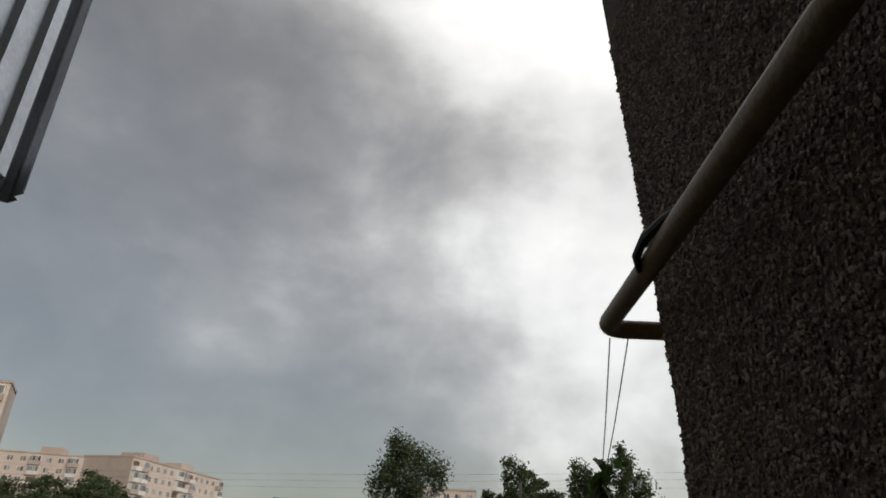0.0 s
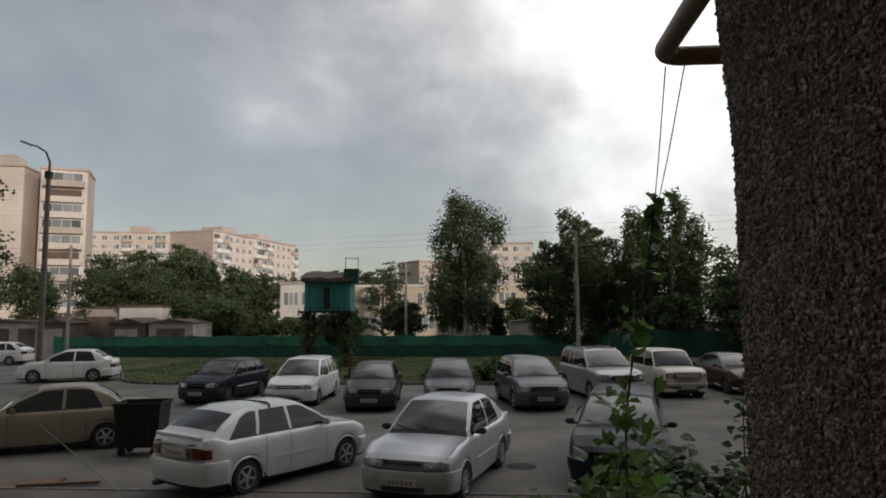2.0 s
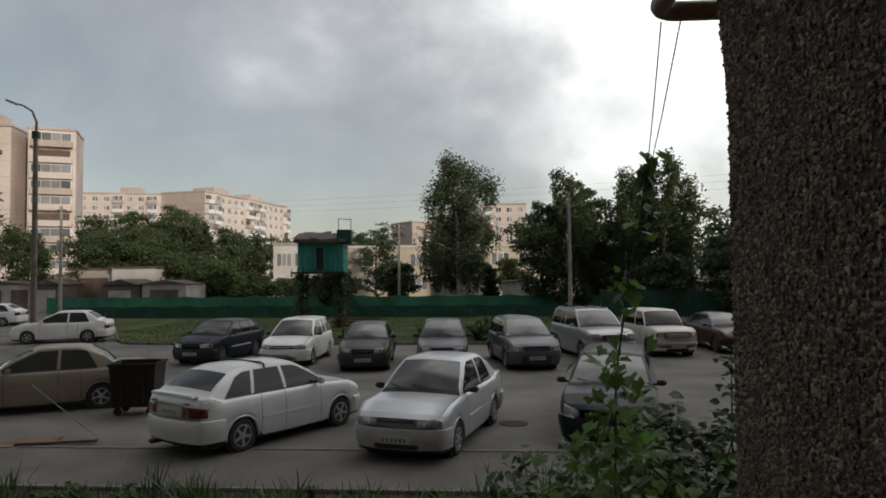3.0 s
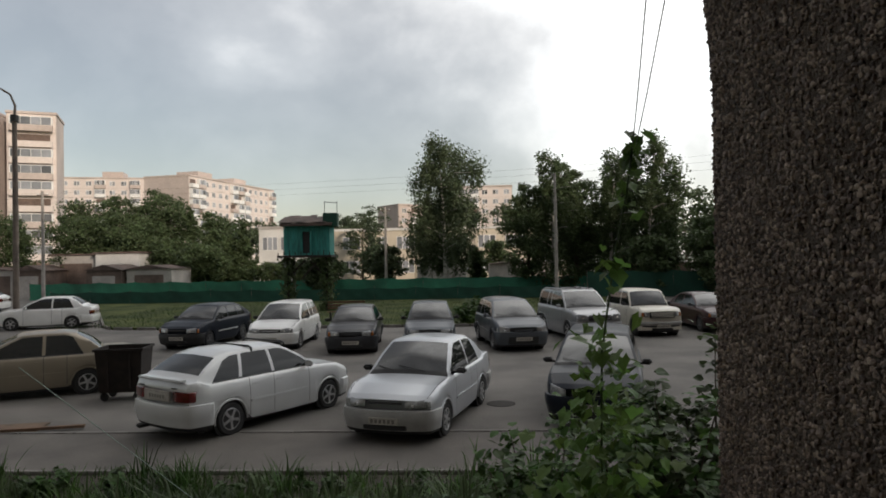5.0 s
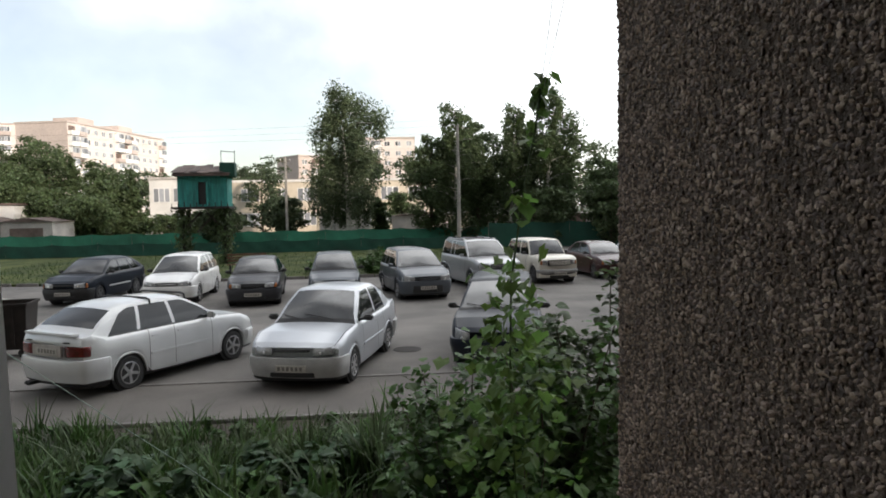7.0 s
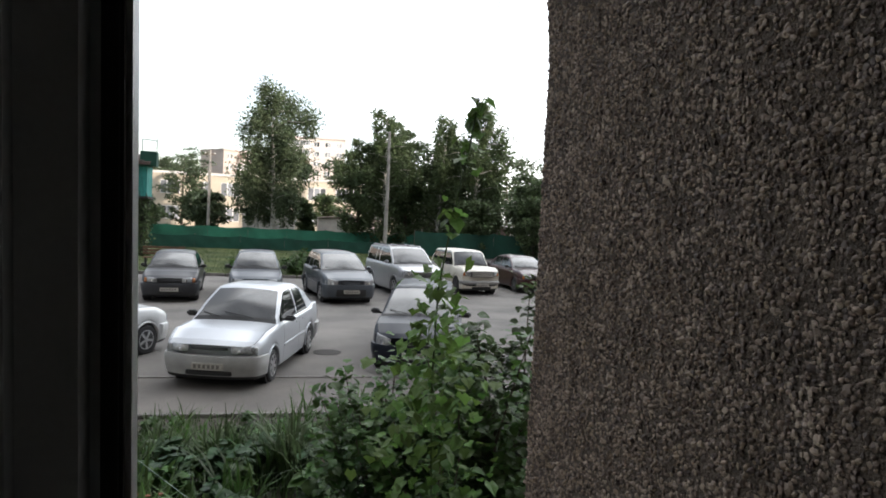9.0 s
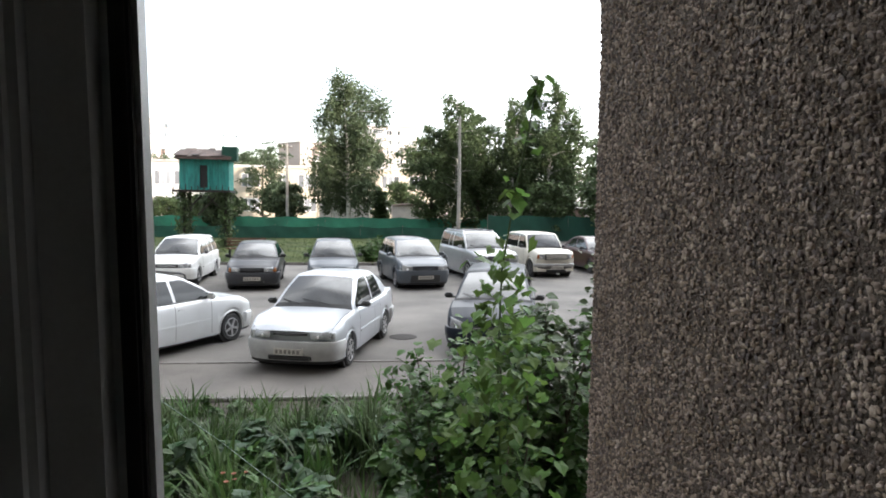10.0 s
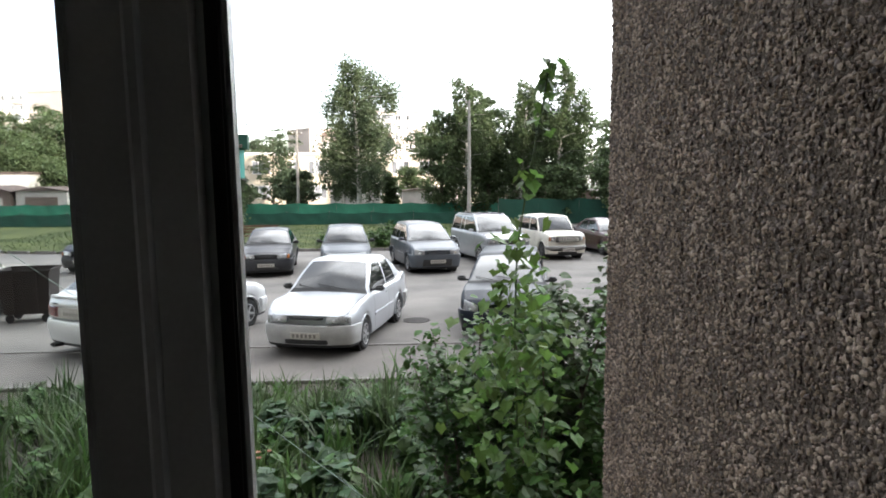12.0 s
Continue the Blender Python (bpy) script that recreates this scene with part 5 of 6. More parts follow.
# ---- blocks of flats ----
def storey_block(name, label, m, length, depth, floors, first_x=0.0, balconies=(), mat=M_BLOCK, end_mat=M_BLOCKDARK, step=3.2, roof_boxes=((0.2, 0.35), (0.6, 0.75)), bal_mat=M_FRAME):
    """A panel block of flats along +x, its long facade towards -y. balconies: columns with glazed balconies."""
    ob = thing(name, label, "apartment building", m)
    H = floors * 2.8 + 1.2
    box_part("wall", (0, length, 0, depth, -0.2, H), mat, ob, "pale concrete panels")
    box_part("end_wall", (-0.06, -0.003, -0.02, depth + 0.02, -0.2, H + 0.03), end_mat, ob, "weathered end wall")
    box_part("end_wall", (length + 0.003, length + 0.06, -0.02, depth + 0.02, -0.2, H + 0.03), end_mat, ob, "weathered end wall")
    box_part("roof", (-0.2, length + 0.2, -0.25, depth + 0.25, H + 0.033, H + 0.45), M_BLOCKDARK, ob)
    for a, b in roof_boxes:
        box_part("roof_hut", (length * a, length * b, depth * 0.25, depth * 0.75, H + 0.453, H + 2.6), M_BLOCKDARK, ob, "stair head on the roof")
    for i in range(1, floors):
        box_part("panel_joint", (0.02, length - 0.02, -0.03, -0.003, 0.9 + i * 2.8, 0.98 + i * 2.8), end_mat, ob)
    n = int(length / step)
    for c in range(n):
        x = (c + 0.5) * length / n
        for i in range(floors):
            z = 1.2 + i * 2.8
            if c in balconies:
                bal = box_part("balcony", (x - step * 0.46, x + step * 0.46, -1.15, -0.04, z - 0.25, z + 0.8), bal_mat if (i * 7 + c) % 3 else end_mat, ob, "balcony front")
                k = (i * 5 + c * 3) % 4
                if k:
                    for j in range(4):
                        a = x - step * 0.44 + j * step * 0.22
                        box_part("pane", (a + 0.04, a + step * 0.22 - 0.04, -1.12, -1.07, z + 0.86, z + 2.15), M_WINDOW, bal)
                    box_part("glazing_frame", (x - step * 0.46, x + step * 0.46, -1.06, -0.04, z + 0.803, z + 2.25), M_FRAME, bal)
                else:
                    # dark panel on the flat wall paints the shade of an open balcony
                    box_part("recess_shade", (x - step * 0.4, x + step * 0.4, -0.05, -0.006, z + 0.81, z + 2.1), M_BROWNSHED, bal)
            else:
                window_unit(ob, x - 0.8, x + 0.8, 0, z + 0.6, z + 2.0, 2)
    return ob


def away(x, y, dx, dy):
    return pose(x, y, 0, 0, 0, math.degrees(math.atan2(dy, dx)))


# near tower: end wall towards the car park and a column of glazed balconies
storey_block("tall_block", "nine-storey pale panel block with glazed balconies", away(-79.6, 112.5, 0.9, 0.42), 7.4, 9, 10, balconies=(0,), step=7.0, roof_boxes=(), mat=M_BLOCK, bal_mat=M_BLOCK)
storey_block("tall_block", "nine-storey pale panel block, its plain end wall in view", away(-98.3, 106.5, 0.95, 0.22), 17.5, 9, 10, balconies=(), step=30.0, roof_boxes=((0.62, 0.85),))
storey_block("long_block", "nine-storey long panel block lit by low sun", away(-77, 180, 0.2, 0.98), 47, 14, 9, balconies=(0, 1, 6, 7, 8, 13), step=3.2)
storey_block("far_block", "far nine-storey panel block behind the trees", away(-126, 200, 0.96, 0.28), 30, 14, 10, balconies=(3, 6), roof_boxes=((0.38, 0.58),))
storey_block("pale_block", "nine-storey pale block beyond the birch", away(-4.5, 200, 0.998, -0.05), 16, 14, 8, balconies=(0, 1), roof_boxes=())
storey_block("dark_block", "grey block half hidden by the birch", away(-21, 190, 0.8, 0.6), 18, 12, 6, balconies=(1, 4), mat=M_BLOCKDARK, roof_boxes=())
storey_block("distant_block", "distant pale block over the low building", away(-66, 260, 0.99, 0.1), 30, 12, 4, balconies=(2, 5), roof_boxes=((0.3, 0.5),))
storey_block("distant_block", "distant pale block beside the thin pole", away(-28, 260, 0.99, 0.1), 10, 12, 6, balconies=(1,), roof_boxes=())


# ---- trees ----
def tree(name, label, x, y, h, w, leaf_mat, bark=M_BARK, shape="round", n=2600, leaf=0.40, seed=0, base=0.18, wind=0.0, full=1.0):
    """A tapered trunk with limbs, and a crown of leaves in clumps on the limbs."""
    r = np.random.default_rng(seed + 100)
    ob = thing(name, label, "tree", pose(x, y, -0.1))
    bm = bmesh.new()
    lean = r.normal(0, 0.04, 2) * h
    trunk = [Vector((lean[0] * u * u, lean[1] * u * u, h * 0.93 * u)) for u in np.linspace(0, 1, 8)]
    tube(bm, trunk, [max(0.025, h * 0.018 * (1 - u * 0.93)) for u in np.linspace(0, 1, 8)], 8)
    clumps = []
    nl = 26
    for k in range(nl):
        u = base + (1 - base) * (k + r.uniform(0, 1)) / nl
        p = trunk[0].lerp(trunk[-1], u)
        ang = k * 2.4 + r.normal(0, 0.4)
        if shape == "round":
            reach = w / 2 * math.sqrt(max(0.05, 1 - ((u - 0.55) / 0.52) ** 2))
        elif shape == "cone":
            reach = w / 2 * (1.08 - u)
        else:
            reach = w / 2 * (0.5 + 0.5 * math.sin(math.pi * min(1, (u - base) / (1 - base) * 0.9 + 0.1)))
        reach *= r.uniform(0.62, 1.18)
        up = (0.5 if shape != "weep" else 0.35) * reach
        q = p + Vector((math.cos(ang) * reach, math.sin(ang) * reach, up * (1.1 - u)))
        mid = p.lerp(q, 0.5) + Vector((0, 0, reach * 0.10))
        tube(bm, [p, mid, q], [h * 0.007 * (1.15 - u), h * 0.004, 0.012], 5)
        for v in (0.35, 0.6, 0.8, 1.0):
            s = reach * (0.30 if v < 1 else 0.22)
            clumps.append((p.lerp(mid, v * 2) if v < 0.5 else mid.lerp(q, v * 2 - 1), (s + 0.12) * full))
        if shape == "weep":
            for v in (0.5, 0.8, 1.0):
                c = p.lerp(q, v)
                for dz in (0.5, 1.0, 1.5):
                    clumps.append((c - Vector((0, 0, dz * h * 0.055)), 0.26 + 0.04 * reach))
    part("trunk", bm, bark, ob, "", True)
    cl = np.array([tuple(c) for c, _ in clumps])
    sz = np.array([s for _, s in clumps])
    n = int(n * 2.4)
    leaf = leaf * 0.80
    pick = r.choice(len(cl), n, p=sz ** 1.5 / (sz ** 1.5).sum())
    d = r.normal(size=(n, 3))
    d /= np.linalg.norm(d, axis=1)[:, None]
    c = cl[pick] + d * (sz[pick] * r.uniform(0.05, 1.2, n))[:, None] * np.array((1, 1, 0.75 if shape != "weep" else 1.2))
    c[:, 0] += wind * np.clip(np.hypot(c[:, 0], c[:, 1]), 0, 3) * np.clip(c[:, 2] / h, 0, 1)
    v, f = leaf_cloud(c, 0.6, leaf, r, 1.5, 0.5 if shape == "weep" else 0.1)
    raw("crown", v, f, leaf_mat, ob, "dense leaves" if shape != "weep" else "drooping leaves")
    return ob


tree("birch", "tall wind-blown birch with drooping branches", -2.3, 60, 13.7, 6.8, M_LEAF_BIRCH, M_BIRCH, "weep", 13000, 0.27, 1, 0.17, 0.30, 1.25)
tree("birch", "lower birch beside the tall one", -3.7, 61.5, 8.6, 4.4, M_LEAF_BIRCH, M_BIRCH, "weep", 4200, 0.28, 2, 0.22, 0.2, 1.3)
for i, (x, y, h, w, s) in enumerate(((4.6, 56, 9.6, 4.4, "round"), (6.6, 55, 11.8, 4.8, "weep"), (8.7, 57, 11.3, 4.2, "round"), (11.0, 55, 12.0, 4.2, "weep"), (12.8, 58, 10.4, 4.4, "round"), (14.0, 55, 13.0, 4.0, "weep"), (15.4, 57, 9.6, 2.6, "weep"))):
    tree("leafy_tree", "dark broad-leaved tree in the row behind the cars", x, y, h, w, M_LEAF_DARK, M_BIRCH if s == "weep" else M_BARK, s, 6000, 0.28, 10 + i, 0.08, 0.18, 1.2)
for i, (x, y, h, w) in enumerate(((18.2, 52, 6.9, 5.0), (21.0, 54, 6.9, 5.2), (25, 53, 7.6, 5.5), (29, 54, 8, 6), (13, 50, 4.6, 3.4), (17, 48, 5.0, 3.6), (9.5, 62, 7, 5), (3.0, 78, 5.2, 4.0), (0.5, 66, 4.4, 1.8))):
    tree("leafy_tree", "low dense dark tree by the fence", x, y, h, w, M_LEAF_DARK, M_BARK, "round", 2600, 0.34, 30 + i, 0.06)
for i, (x, y, h, w, s) in enumerate(((-50, 62, 10.4, 7, "round"), (-46, 66, 8.5, 6, "round"), (-41, 72, 10.4, 6, "round"), (-37.5, 70, 10.6, 5.5, "round"), (-34.5, 73, 11.6, 5.5, "round"), (-31.5, 70, 9.8, 6, "round"), (-39.5, 66, 8.2, 6, "round"), (-33, 66, 7.4, 6, "round"), (-36, 67, 8.8, 5.5, "round"), (-28.6, 69, 9.4, 3.2, "cone"), (-27.0, 72, 8.6, 5, "round"), (-26.2, 69, 6.6, 4.0, "round"), (-23.6, 69, 7.8, 3.0, "cone"), (-30, 65, 5.5, 5, "round"), (-26, 64, 4.8, 4.4, "round"), (-37, 76, 8.5, 6, "round"))):
    tree("garden_tree", "dark green tree among the sheds and gardens", x, y, h, w, M_LEAF_DARK, M_BARK, s, 4200, 0.33, 50 + i, 0.03, 0.0, 1.35)
for i, (x, y, h, w) in enumerate(((-13, 80, 8.8, 5.2), (-17, 90, 9.6, 4), (-10.5, 76, 5.0, 4), (-12.5, 55, 4.2, 3.2), (-7.6, 62, 4.6, 2.8), (-15, 100, 11.5, 6), (-19.5, 100, 10, 5))):
    tree("garden_tree", "small dark tree before the low building", x, y, h, w, M_LEAF_FAR, M_BARK, "round", 1700, 0.36, 80 + i, 0.05)
for i, (x, y, h, w) in enumerate(((-2, 150, 14, 12), (8, 150, 15, 12), (16, 140, 14, 12), (-50, 150, 13, 12), (24, 120, 13, 12), (34, 110, 14, 14), (-30, 160, 12, 14))):
    tree("distant_tree", "distant dark tree before the blocks", x, y, h, w, M_LEAF_FAR, M_BARK, "round", 1500, 0.8, 100 + i, 0.05)
for i in range(8):
    tree("hedge_shrub", "dark low shrub behind the fences", -33 + i * 2.6 + float(rng.uniform(-0.6, 0.6)), 67.5 + float(rng.uniform(0, 2)), 2.6 + float(rng.uniform(0, 1.4)), 3.4, M_LEAF_DARK, M_BARK, "round", 900, 0.36, 200 + i, 0.02)
tree("garden_tree", "tall dark garden tree beside the street lamp", -25.8, 30, 11.0, 6.0, M_LEAF_DARK, M_BARK, "round", 3500, 0.26, 130, 0.35)

# ---- overhead wires ----
wires = thing("overhead_wires", "thin dark power lines strung between poles", "wires")
for k, (z0, z1) in enumerate(((11.6, 12.2), (11.0, 11.7), (10.5, 11.0))):
    bm = bmesh.new()
    tube(bm, [(-60 + i * 10, 80 - 3 * i, z0 + (z1 - z0) * i / 12 - 1.2 * math.sin(math.pi * i / 12)) for i in range(13)], 0.007, 4)
    part("wire", bm, M_WIRE, wires)

# ---- cords at the window ----
cords = thing("hanging_cords", "two thin cords from the gas pipe down to the vine", "cord")
for a, b in (((0.775, 2.832, 3.805), (1.0, 4.0, 3.55)), ((0.83, 2.832, 3.805), (1.015, 4.0, 3.56))):
    bm = bmesh.new()
    tube(bm, [a, tuple((p + q) / 2 - (0, 0, 0.015)[i] for i, (p, q) in enumerate(zip(a, b))), b], 0.0022, 5)
    part("cord", bm, M_WIRE, cords)
bm = bmesh.new()
tube(bm, [(-1.25, 3.0, 2.72), (-0.4, 2.98, 2.10), (0.4, 2.94, 1.45), (1.3, 2.9, 0.70), (2.1, 2.9, -0.1)], 0.0014, 5)
tagged(part("stretched_cord", bm, M_CORD), "pale green cord stretched over the flower bed", "cord")

# ---- flower bed ----
def blades(name, label, n, area, h0, h1, width, mat, clump=0, limit=0.27, floor=-0.1):
    """Arching blades, three segments each."""
    x0, x1, y0, y1 = area
    if clump:
        cx, cy = rng.uniform(x0, x1, clump), rng.uniform(y0, y1, clump)
        pick = rng.integers(0, clump, n)
        bx, by = cx[pick] + rng.normal(0, 0.10, n), cy[pick] + rng.normal(0, 0.10, n)
    else:
        bx, by = rng.uniform(x0, x1, n), rng.uniform(y0, y1, n)
    h = rng.uniform(h0, h1, n)
    if y1 < 12:
        h = np.minimum(h, np.clip((10.6 - by) * limit, 0.13, 1.2))
    ang = rng.uniform(0, 2 * math.pi, n)
    bend = h * rng.uniform(0.15, 0.75, n)
    dx, dy = np.cos(ang), np.sin(ang)
    verts = []
    for u, wd in ((0, 0.8), (0.4, 1.0), (0.75, 0.7), (1.0, 0.06)):
        cx_, cy_ = bx + dx * bend * u * u, by + dy * bend * u * u
        cz = floor + h * (u - 0.28 * u ** 3 * bend / h)
        for s in (-1, 1):
            verts.append(np.stack((cx_ - dy * s * wd * width / 2, cy_ + dx * s * wd * width / 2, cz), 1))
    v = np.stack(verts, 1).reshape(-1, 3)
    i = np.arange(n)[:, None] * 8
    f = np.concatenate([i + np.array((2 * k, 2 * k + 1, 2 * k + 3, 2 * k + 2)) for k in range(3)], 0)
    return tagged(raw(name, v, f, mat), label, "grass", "", "stuff")


blades("long_grass", "long green grass in the flower bed", 9500, (-9, 5, 3.2, 10.3), 0.25, 0.75, 0.012, M_BLADE)
blades("iris_leaves", "tall sword-shaped leaves near the path", 2600, (-8, 1.5, 6.2, 9.9), 0.55, 1.05, 0.032, M_BLADE, 60)
blades("iris_leaves", "dark sword-shaped leaves standing above the path's edge", 260, (-6, 1.0, 7.2, 9.6), 0.6, 1.2, 0.03, M_LEAF_DARK, 15, 0.40)
blades("edge_grass", "dense dark grass at the flower bed's far edge", 4200, (-10, 4, 8.3, 10.42), 0.14, 0.32, 0.013, M_BLADE, 0, 3.0)
blades("edge_tufts", "dark tufts standing above the path's edge", 700, (-7, 2.5, 8.6, 10.2), 0.35, 0.75, 0.022, M_LEAF_BUSH, 24, 3.0)
blades("verge_grass", "short rough grass on the verge", 11000, (-20, 11, 30.9, 48), 0.05, 0.17, 0.022, M_BLADE, floor=0.08)
blades("iris_leaves", "tall sword-shaped leaves below the window", 1500, (-4, 0.5, 3.8, 6.5), 0.5, 0.95, 0.034, M_BLADE, 36)


def lobed_leaves(r, n, pos, size, mat, name, label, droop=0.5, parent=None):
    """Lobed vine leaves: a fan of five lobes round the stalk, cupped along the ribs."""
    ang, tilt = r.uniform(0, 2 * math.pi, n), r.normal(droop, 0.4, n)
    d = np.stack((np.cos(ang) * np.cos(tilt), np.sin(ang) * np.cos(tilt), -np.sin(tilt)), 1)
    sd = np.stack((-np.sin(ang), np.cos(ang), r.normal(0, 0.35, n)), 1)
    sd /= np.linalg.norm(sd, axis=1)[:, None]
    up = np.cross(d, sd)
    L = (size * r.uniform(0.5, 1.3, n))[:, None]
    out = [pos + d * L * 0.12]
    for a, q, h in ((180, 0.10, 0.02), (140, 0.42, 0.05), (108, 0.40, 0.02), (70, 0.56, 0.06), (38, 0.50, 0.0), (0, 0.80, -0.12), (-38, 0.50, 0.0), (-70, 0.56, 0.06), (-108, 0.40, 0.02), (-140, 0.42, 0.05)):
        out.append(pos + d * L * (0.12 + q * math.cos(radians(a))) + sd * L * q * math.sin(radians(a)) + up * L * h)
    v = np.stack(out, 1).reshape(-1, 3)
    i = np.arange(n)[:, None] * 11
    f = np.concatenate([i + np.array((0, k, k % 10 + 1)) for k in range(1, 11)], 0)
    return raw(name, v, f, mat, parent, label)


def leaf_shape(rng, n, pos, size, mat, name, label, droop=0.25, parent=None):
    """Broad leaves with a raised rib: six triangles each."""
    ang = rng.uniform(0, 2 * math.pi, n)
    tilt = rng.normal(droop, 0.35, n)
    d = np.stack((np.cos(ang) * np.cos(tilt), np.sin(ang) * np.cos(tilt), -np.sin(tilt)), 1)
    s = np.stack((-np.sin(ang), np.cos(ang), rng.normal(0, 0.3, n)), 1)
    s /= np.linalg.norm(s, axis=1)[:, None]
    nn = np.cross(d, s)
    L = (size * rng.uniform(0.55, 1.3, n))[:, None]
    out = []
    for u, w, h in ((0, 0, 0), (0.3, 0.42, 0.05), (0.62, 0.36, 0.04), (1.0, 0, -0.12), (0.62, -0.36, 0.04), (0.3, -0.42, 0.05), (0.3, 0, 0.0), (0.62, 0, -0.02)):
        out.append(pos + d * L * u + s * L * w + nn * L * h)
    v = np.stack(out, 1).reshape(-1, 3)
    i = np.arange(n)[:, None] * 8
    f3 = np.concatenate([i + np.array(t) for t in ((0, 6, 1), (0, 5, 6), (2, 7, 3), (7, 4, 3))], 0)
    f4 = np.concatenate([i + np.array(t) for t in ((1, 6, 7, 2), (6, 5, 4, 7))], 0)
    return raw(name, v, [tuple(t) for t in f3] + [tuple(t) for t in f4], mat, parent, label)


def weed(x, y, h, n, size, mat, label, name="leafy_weed"):
    h = min(h, max(0.34, (10.4 - y) * 0.24))
    ob = thing(name, label, "plant", pose(x, y, -0.1))
    bm = bmesh.new()
    stems = []
    for k in range(max(2, int(n / 22))):
        a = rng.uniform(0, 6.28)
        rch = rng.uniform(0.05, 0.34) * h
        tip = (math.cos(a) * rch, math.sin(a) * rch, h * rng.uniform(0.7, 1.0))
        stems.append(tip)
        tube(bm, [(0.03 * math.cos(a), 0.03 * math.sin(a), 0), (tip[0] * 0.5, tip[1] * 0.5, tip[2] * 0.6), tip], [0.008, 0.006, 0.003], 5)
    part("stem", bm, M_BLADE, ob)
    u = rng.uniform(0.2, 1, n) ** 0.7
    st = np.array(stems)[rng.integers(0, len(stems), n)]
    pos = st * u[:, None] * np.array((0.9, 0.9, 1)) + rng.normal(0, 0.03 * h, (n, 3)) * np.array((1, 1, 0.5))
    leaf_shape(rng, n, pos, size, mat, "leaves", "", 0.2, ob)
    return ob


for k in range(84):
    x, y = rng.uniform(-2.8, 1.4), rng.uniform(4.0, 8.6)
    weed(x, y, rng.uniform(0.45, 0.95), 90, 0.15, M_LEAF_BROAD if k % 3 else M_LEAF_BUSH, "grey-green broad-leaved garden plant" if k % 3 else "fresh green leafy garden plant")
for k in range(54):
    x, y = rng.uniform(-8, -1.2), rng.uniform(4.5, 10.1)
    weed(x, y, rng.uniform(0.45, 0.9), 80, 0.10, M_LEAF_BUSH, "low green leafy weed")
for k in range(26):
    x, y = rng.uniform(0.3, 3.2), rng.uniform(5.5, 9.6)
    weed(x, y, rng.uniform(0.5, 1.0), 80, 0.10, M_LEAF_BUSH, "fresh green leafy weed near the path")
for k in range(36):
    x, y = rng.uniform(-7, 2.2), rng.uniform(8.5, 10.15)
    weed(x, y, rng.uniform(0.24, 0.44), 55, 0.085, M_LEAF_BUSH if k % 2 else M_LEAF_DARK, "small dark leafy weed at the path's edge")
flowers = thing("red_flowers", "small orange-red flowers among the leaves", "flowers", pose(-0.95, 5.9, -0.1))
for k in range(5):
    a = rng.normal(0, 0.08, 2)
    z = rng.uniform(0.75, 0.95)
    bm = bmesh.new()
    tube(bm, [(a[0] * 0.3, a[1] * 0.3, 0), (a[0], a[1], z)], 0.005, 5)
    part("stem", bm, M_BLADE, flowers)
    bm = bmesh.new()
    for j in range(6):
        vs = box(bm, 0, 0.022, -0.008, 0.008, -0.002, 0.004, pose(a[0], a[1], z, 0, -25, 60 * j))
    part("petals", bm, M_FLOWER, flowers)


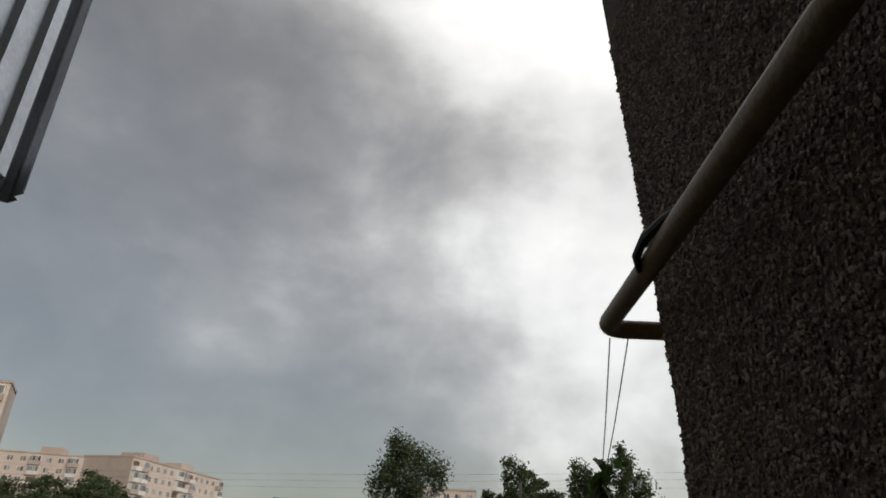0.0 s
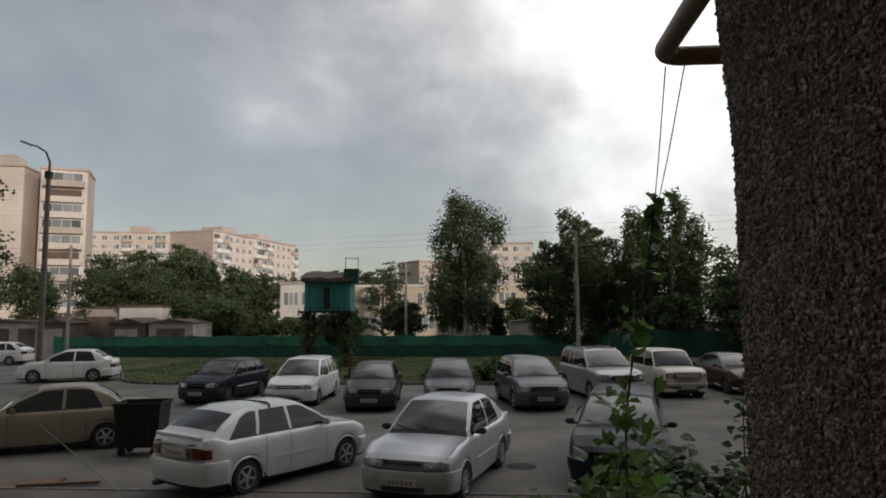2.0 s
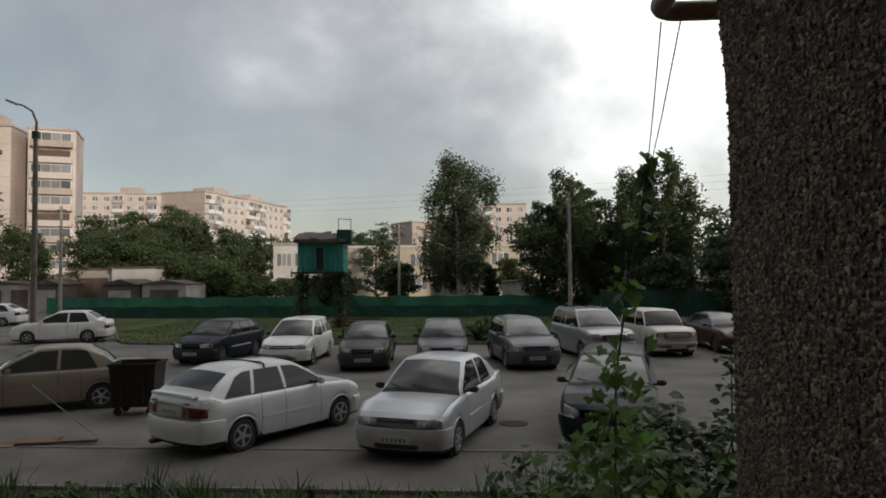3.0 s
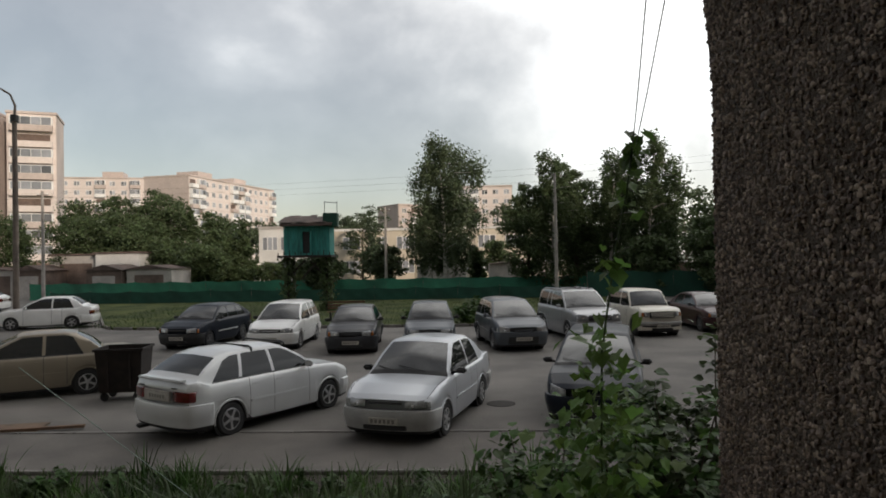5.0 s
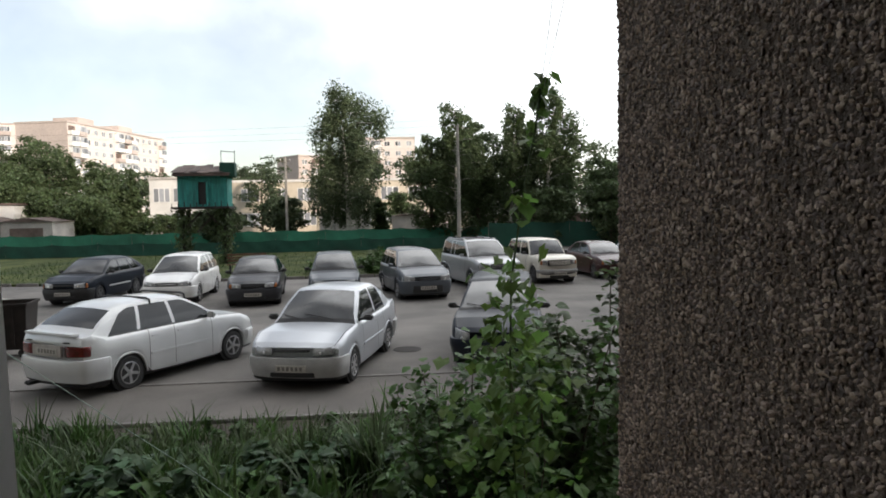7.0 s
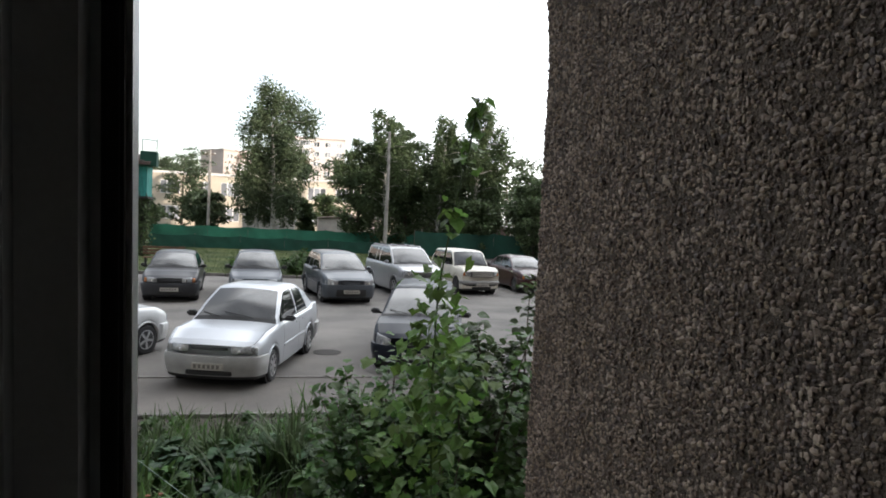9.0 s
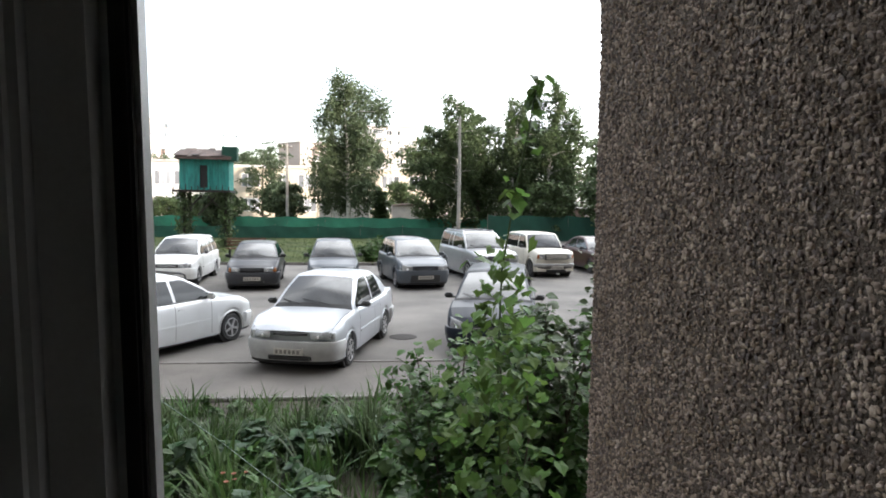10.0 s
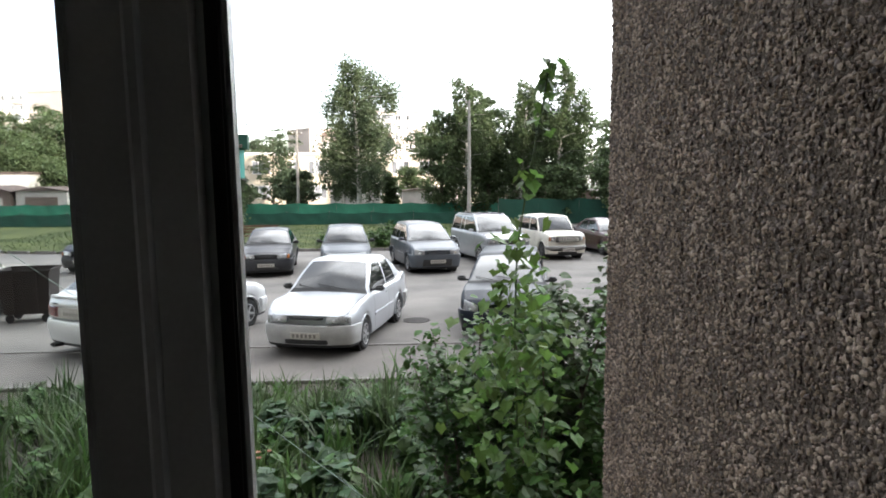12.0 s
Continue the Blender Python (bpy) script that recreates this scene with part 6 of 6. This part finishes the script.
def bush(name, label, x, y, h, w, n, size, mat, seed):
    r = np.random.default_rng(seed)
    ob = thing(name, label, "bush", pose(x, y, -0.1))
    bm = bmesh.new()
    tips = []
    for k in range(26):
        a, rch = r.uniform(0, 6.28), w / 2 * math.sqrt(r.uniform(0.02, 1))
        tip = Vector((math.cos(a) * rch, math.sin(a) * rch, h * r.uniform(0.55, 1.0) * (1 - 0.35 * (rch / (w / 2)) ** 2)))
        midp = tip * 0.55 + Vector((0, 0, h * 0.12))
        tube(bm, [(0.05 * math.cos(a), 0.05 * math.sin(a), 0), midp, tip], [0.012, 0.008, 0.003], 5)
        for u in np.linspace(0.25, 1, 12):
            p = (midp * (u * 2)) if u < 0.5 else midp.lerp(tip, u * 2 - 1)
            tips.append(tuple(p))
    part("stem", bm, M_BARK, ob)
    tips = np.array(tips)
    pos = tips[r.integers(0, len(tips), n)] + r.normal(0, 0.055, (n, 3))
    leaf_shape(r, n, pos, size, mat, "leaves", "", 0.3, ob)
    return ob


bush("bush", "leafy green currant bush against the wall", 1.25, 4.9, 2.85, 1.7, 5200, 0.075, M_LEAF_BUSH, 5)
bush("bush", "low bush before the dark compact car", 0.75, 5.5, 2.25, 1.4, 3200, 0.075, M_LEAF_BUSH, 6)
bush("bush", "dark shaggy bush by the wall's corner", 1.75, 5.2, 3.1, 1.4, 5200, 0.07, M_LEAF_DARK, 8)
bush("bush", "low green bush below the vine", 0.85, 4.1, 1.9, 1.1, 2200, 0.085, M_LEAF_BUSH, 9)

# vine on its cord
vine = thing("vine", "fresh green vine climbing a cord", "vine")
stem_pts = [(0.90, 4.0, -0.1), (0.87, 4.0, 0.7), (0.86, 4.0, 1.4), (0.83, 4.0, 2.1), (0.84, 4.0, 2.6), (0.90, 4.0, 3.0), (0.97, 4.0, 3.35), (1.01, 4.0, 3.62)]
bm = bmesh.new()
tube(bm, stem_pts, 0.005, 6)
part("stem", bm, M_BLADE, vine)
sp = np.array(stem_pts)
u = np.concatenate((rng.uniform(1.2, 3.7, 480), rng.uniform(3.7, 4.4, 30), rng.uniform(4.8, 5.3, 12), rng.uniform(5.7, 6.3, 18), rng.uniform(6.5, 7.0, 22)))
spread = np.where(u < 3.7, 0.20 - 0.04 * (u - 1.2), np.where(u < 4.4, 0.06, 0.03))[:, None]
pos = np.stack([np.interp(u, np.arange(8), sp[:, i]) for i in range(3)], 1) + rng.normal(0, 1, (len(u), 3)) * spread
lobed_leaves(rng, len(u), pos, 0.072, M_LEAF_VINE, "leaves", "bright green lobed leaves", 0.6, vine)
# shrubs on the verge between the cars
for x, y, h in ((-0.1, 31.6, 1.3), (1.0, 32.2, 1.2), (-2.4, 31.8, 1.0), (0.3, 33.0, 1.4)):
    bush("bush", "low shaggy shrub on the verge", x, y, h, 1.6, 900, 0.13, M_LEAF_BUSH, int(x * 10 + 60))
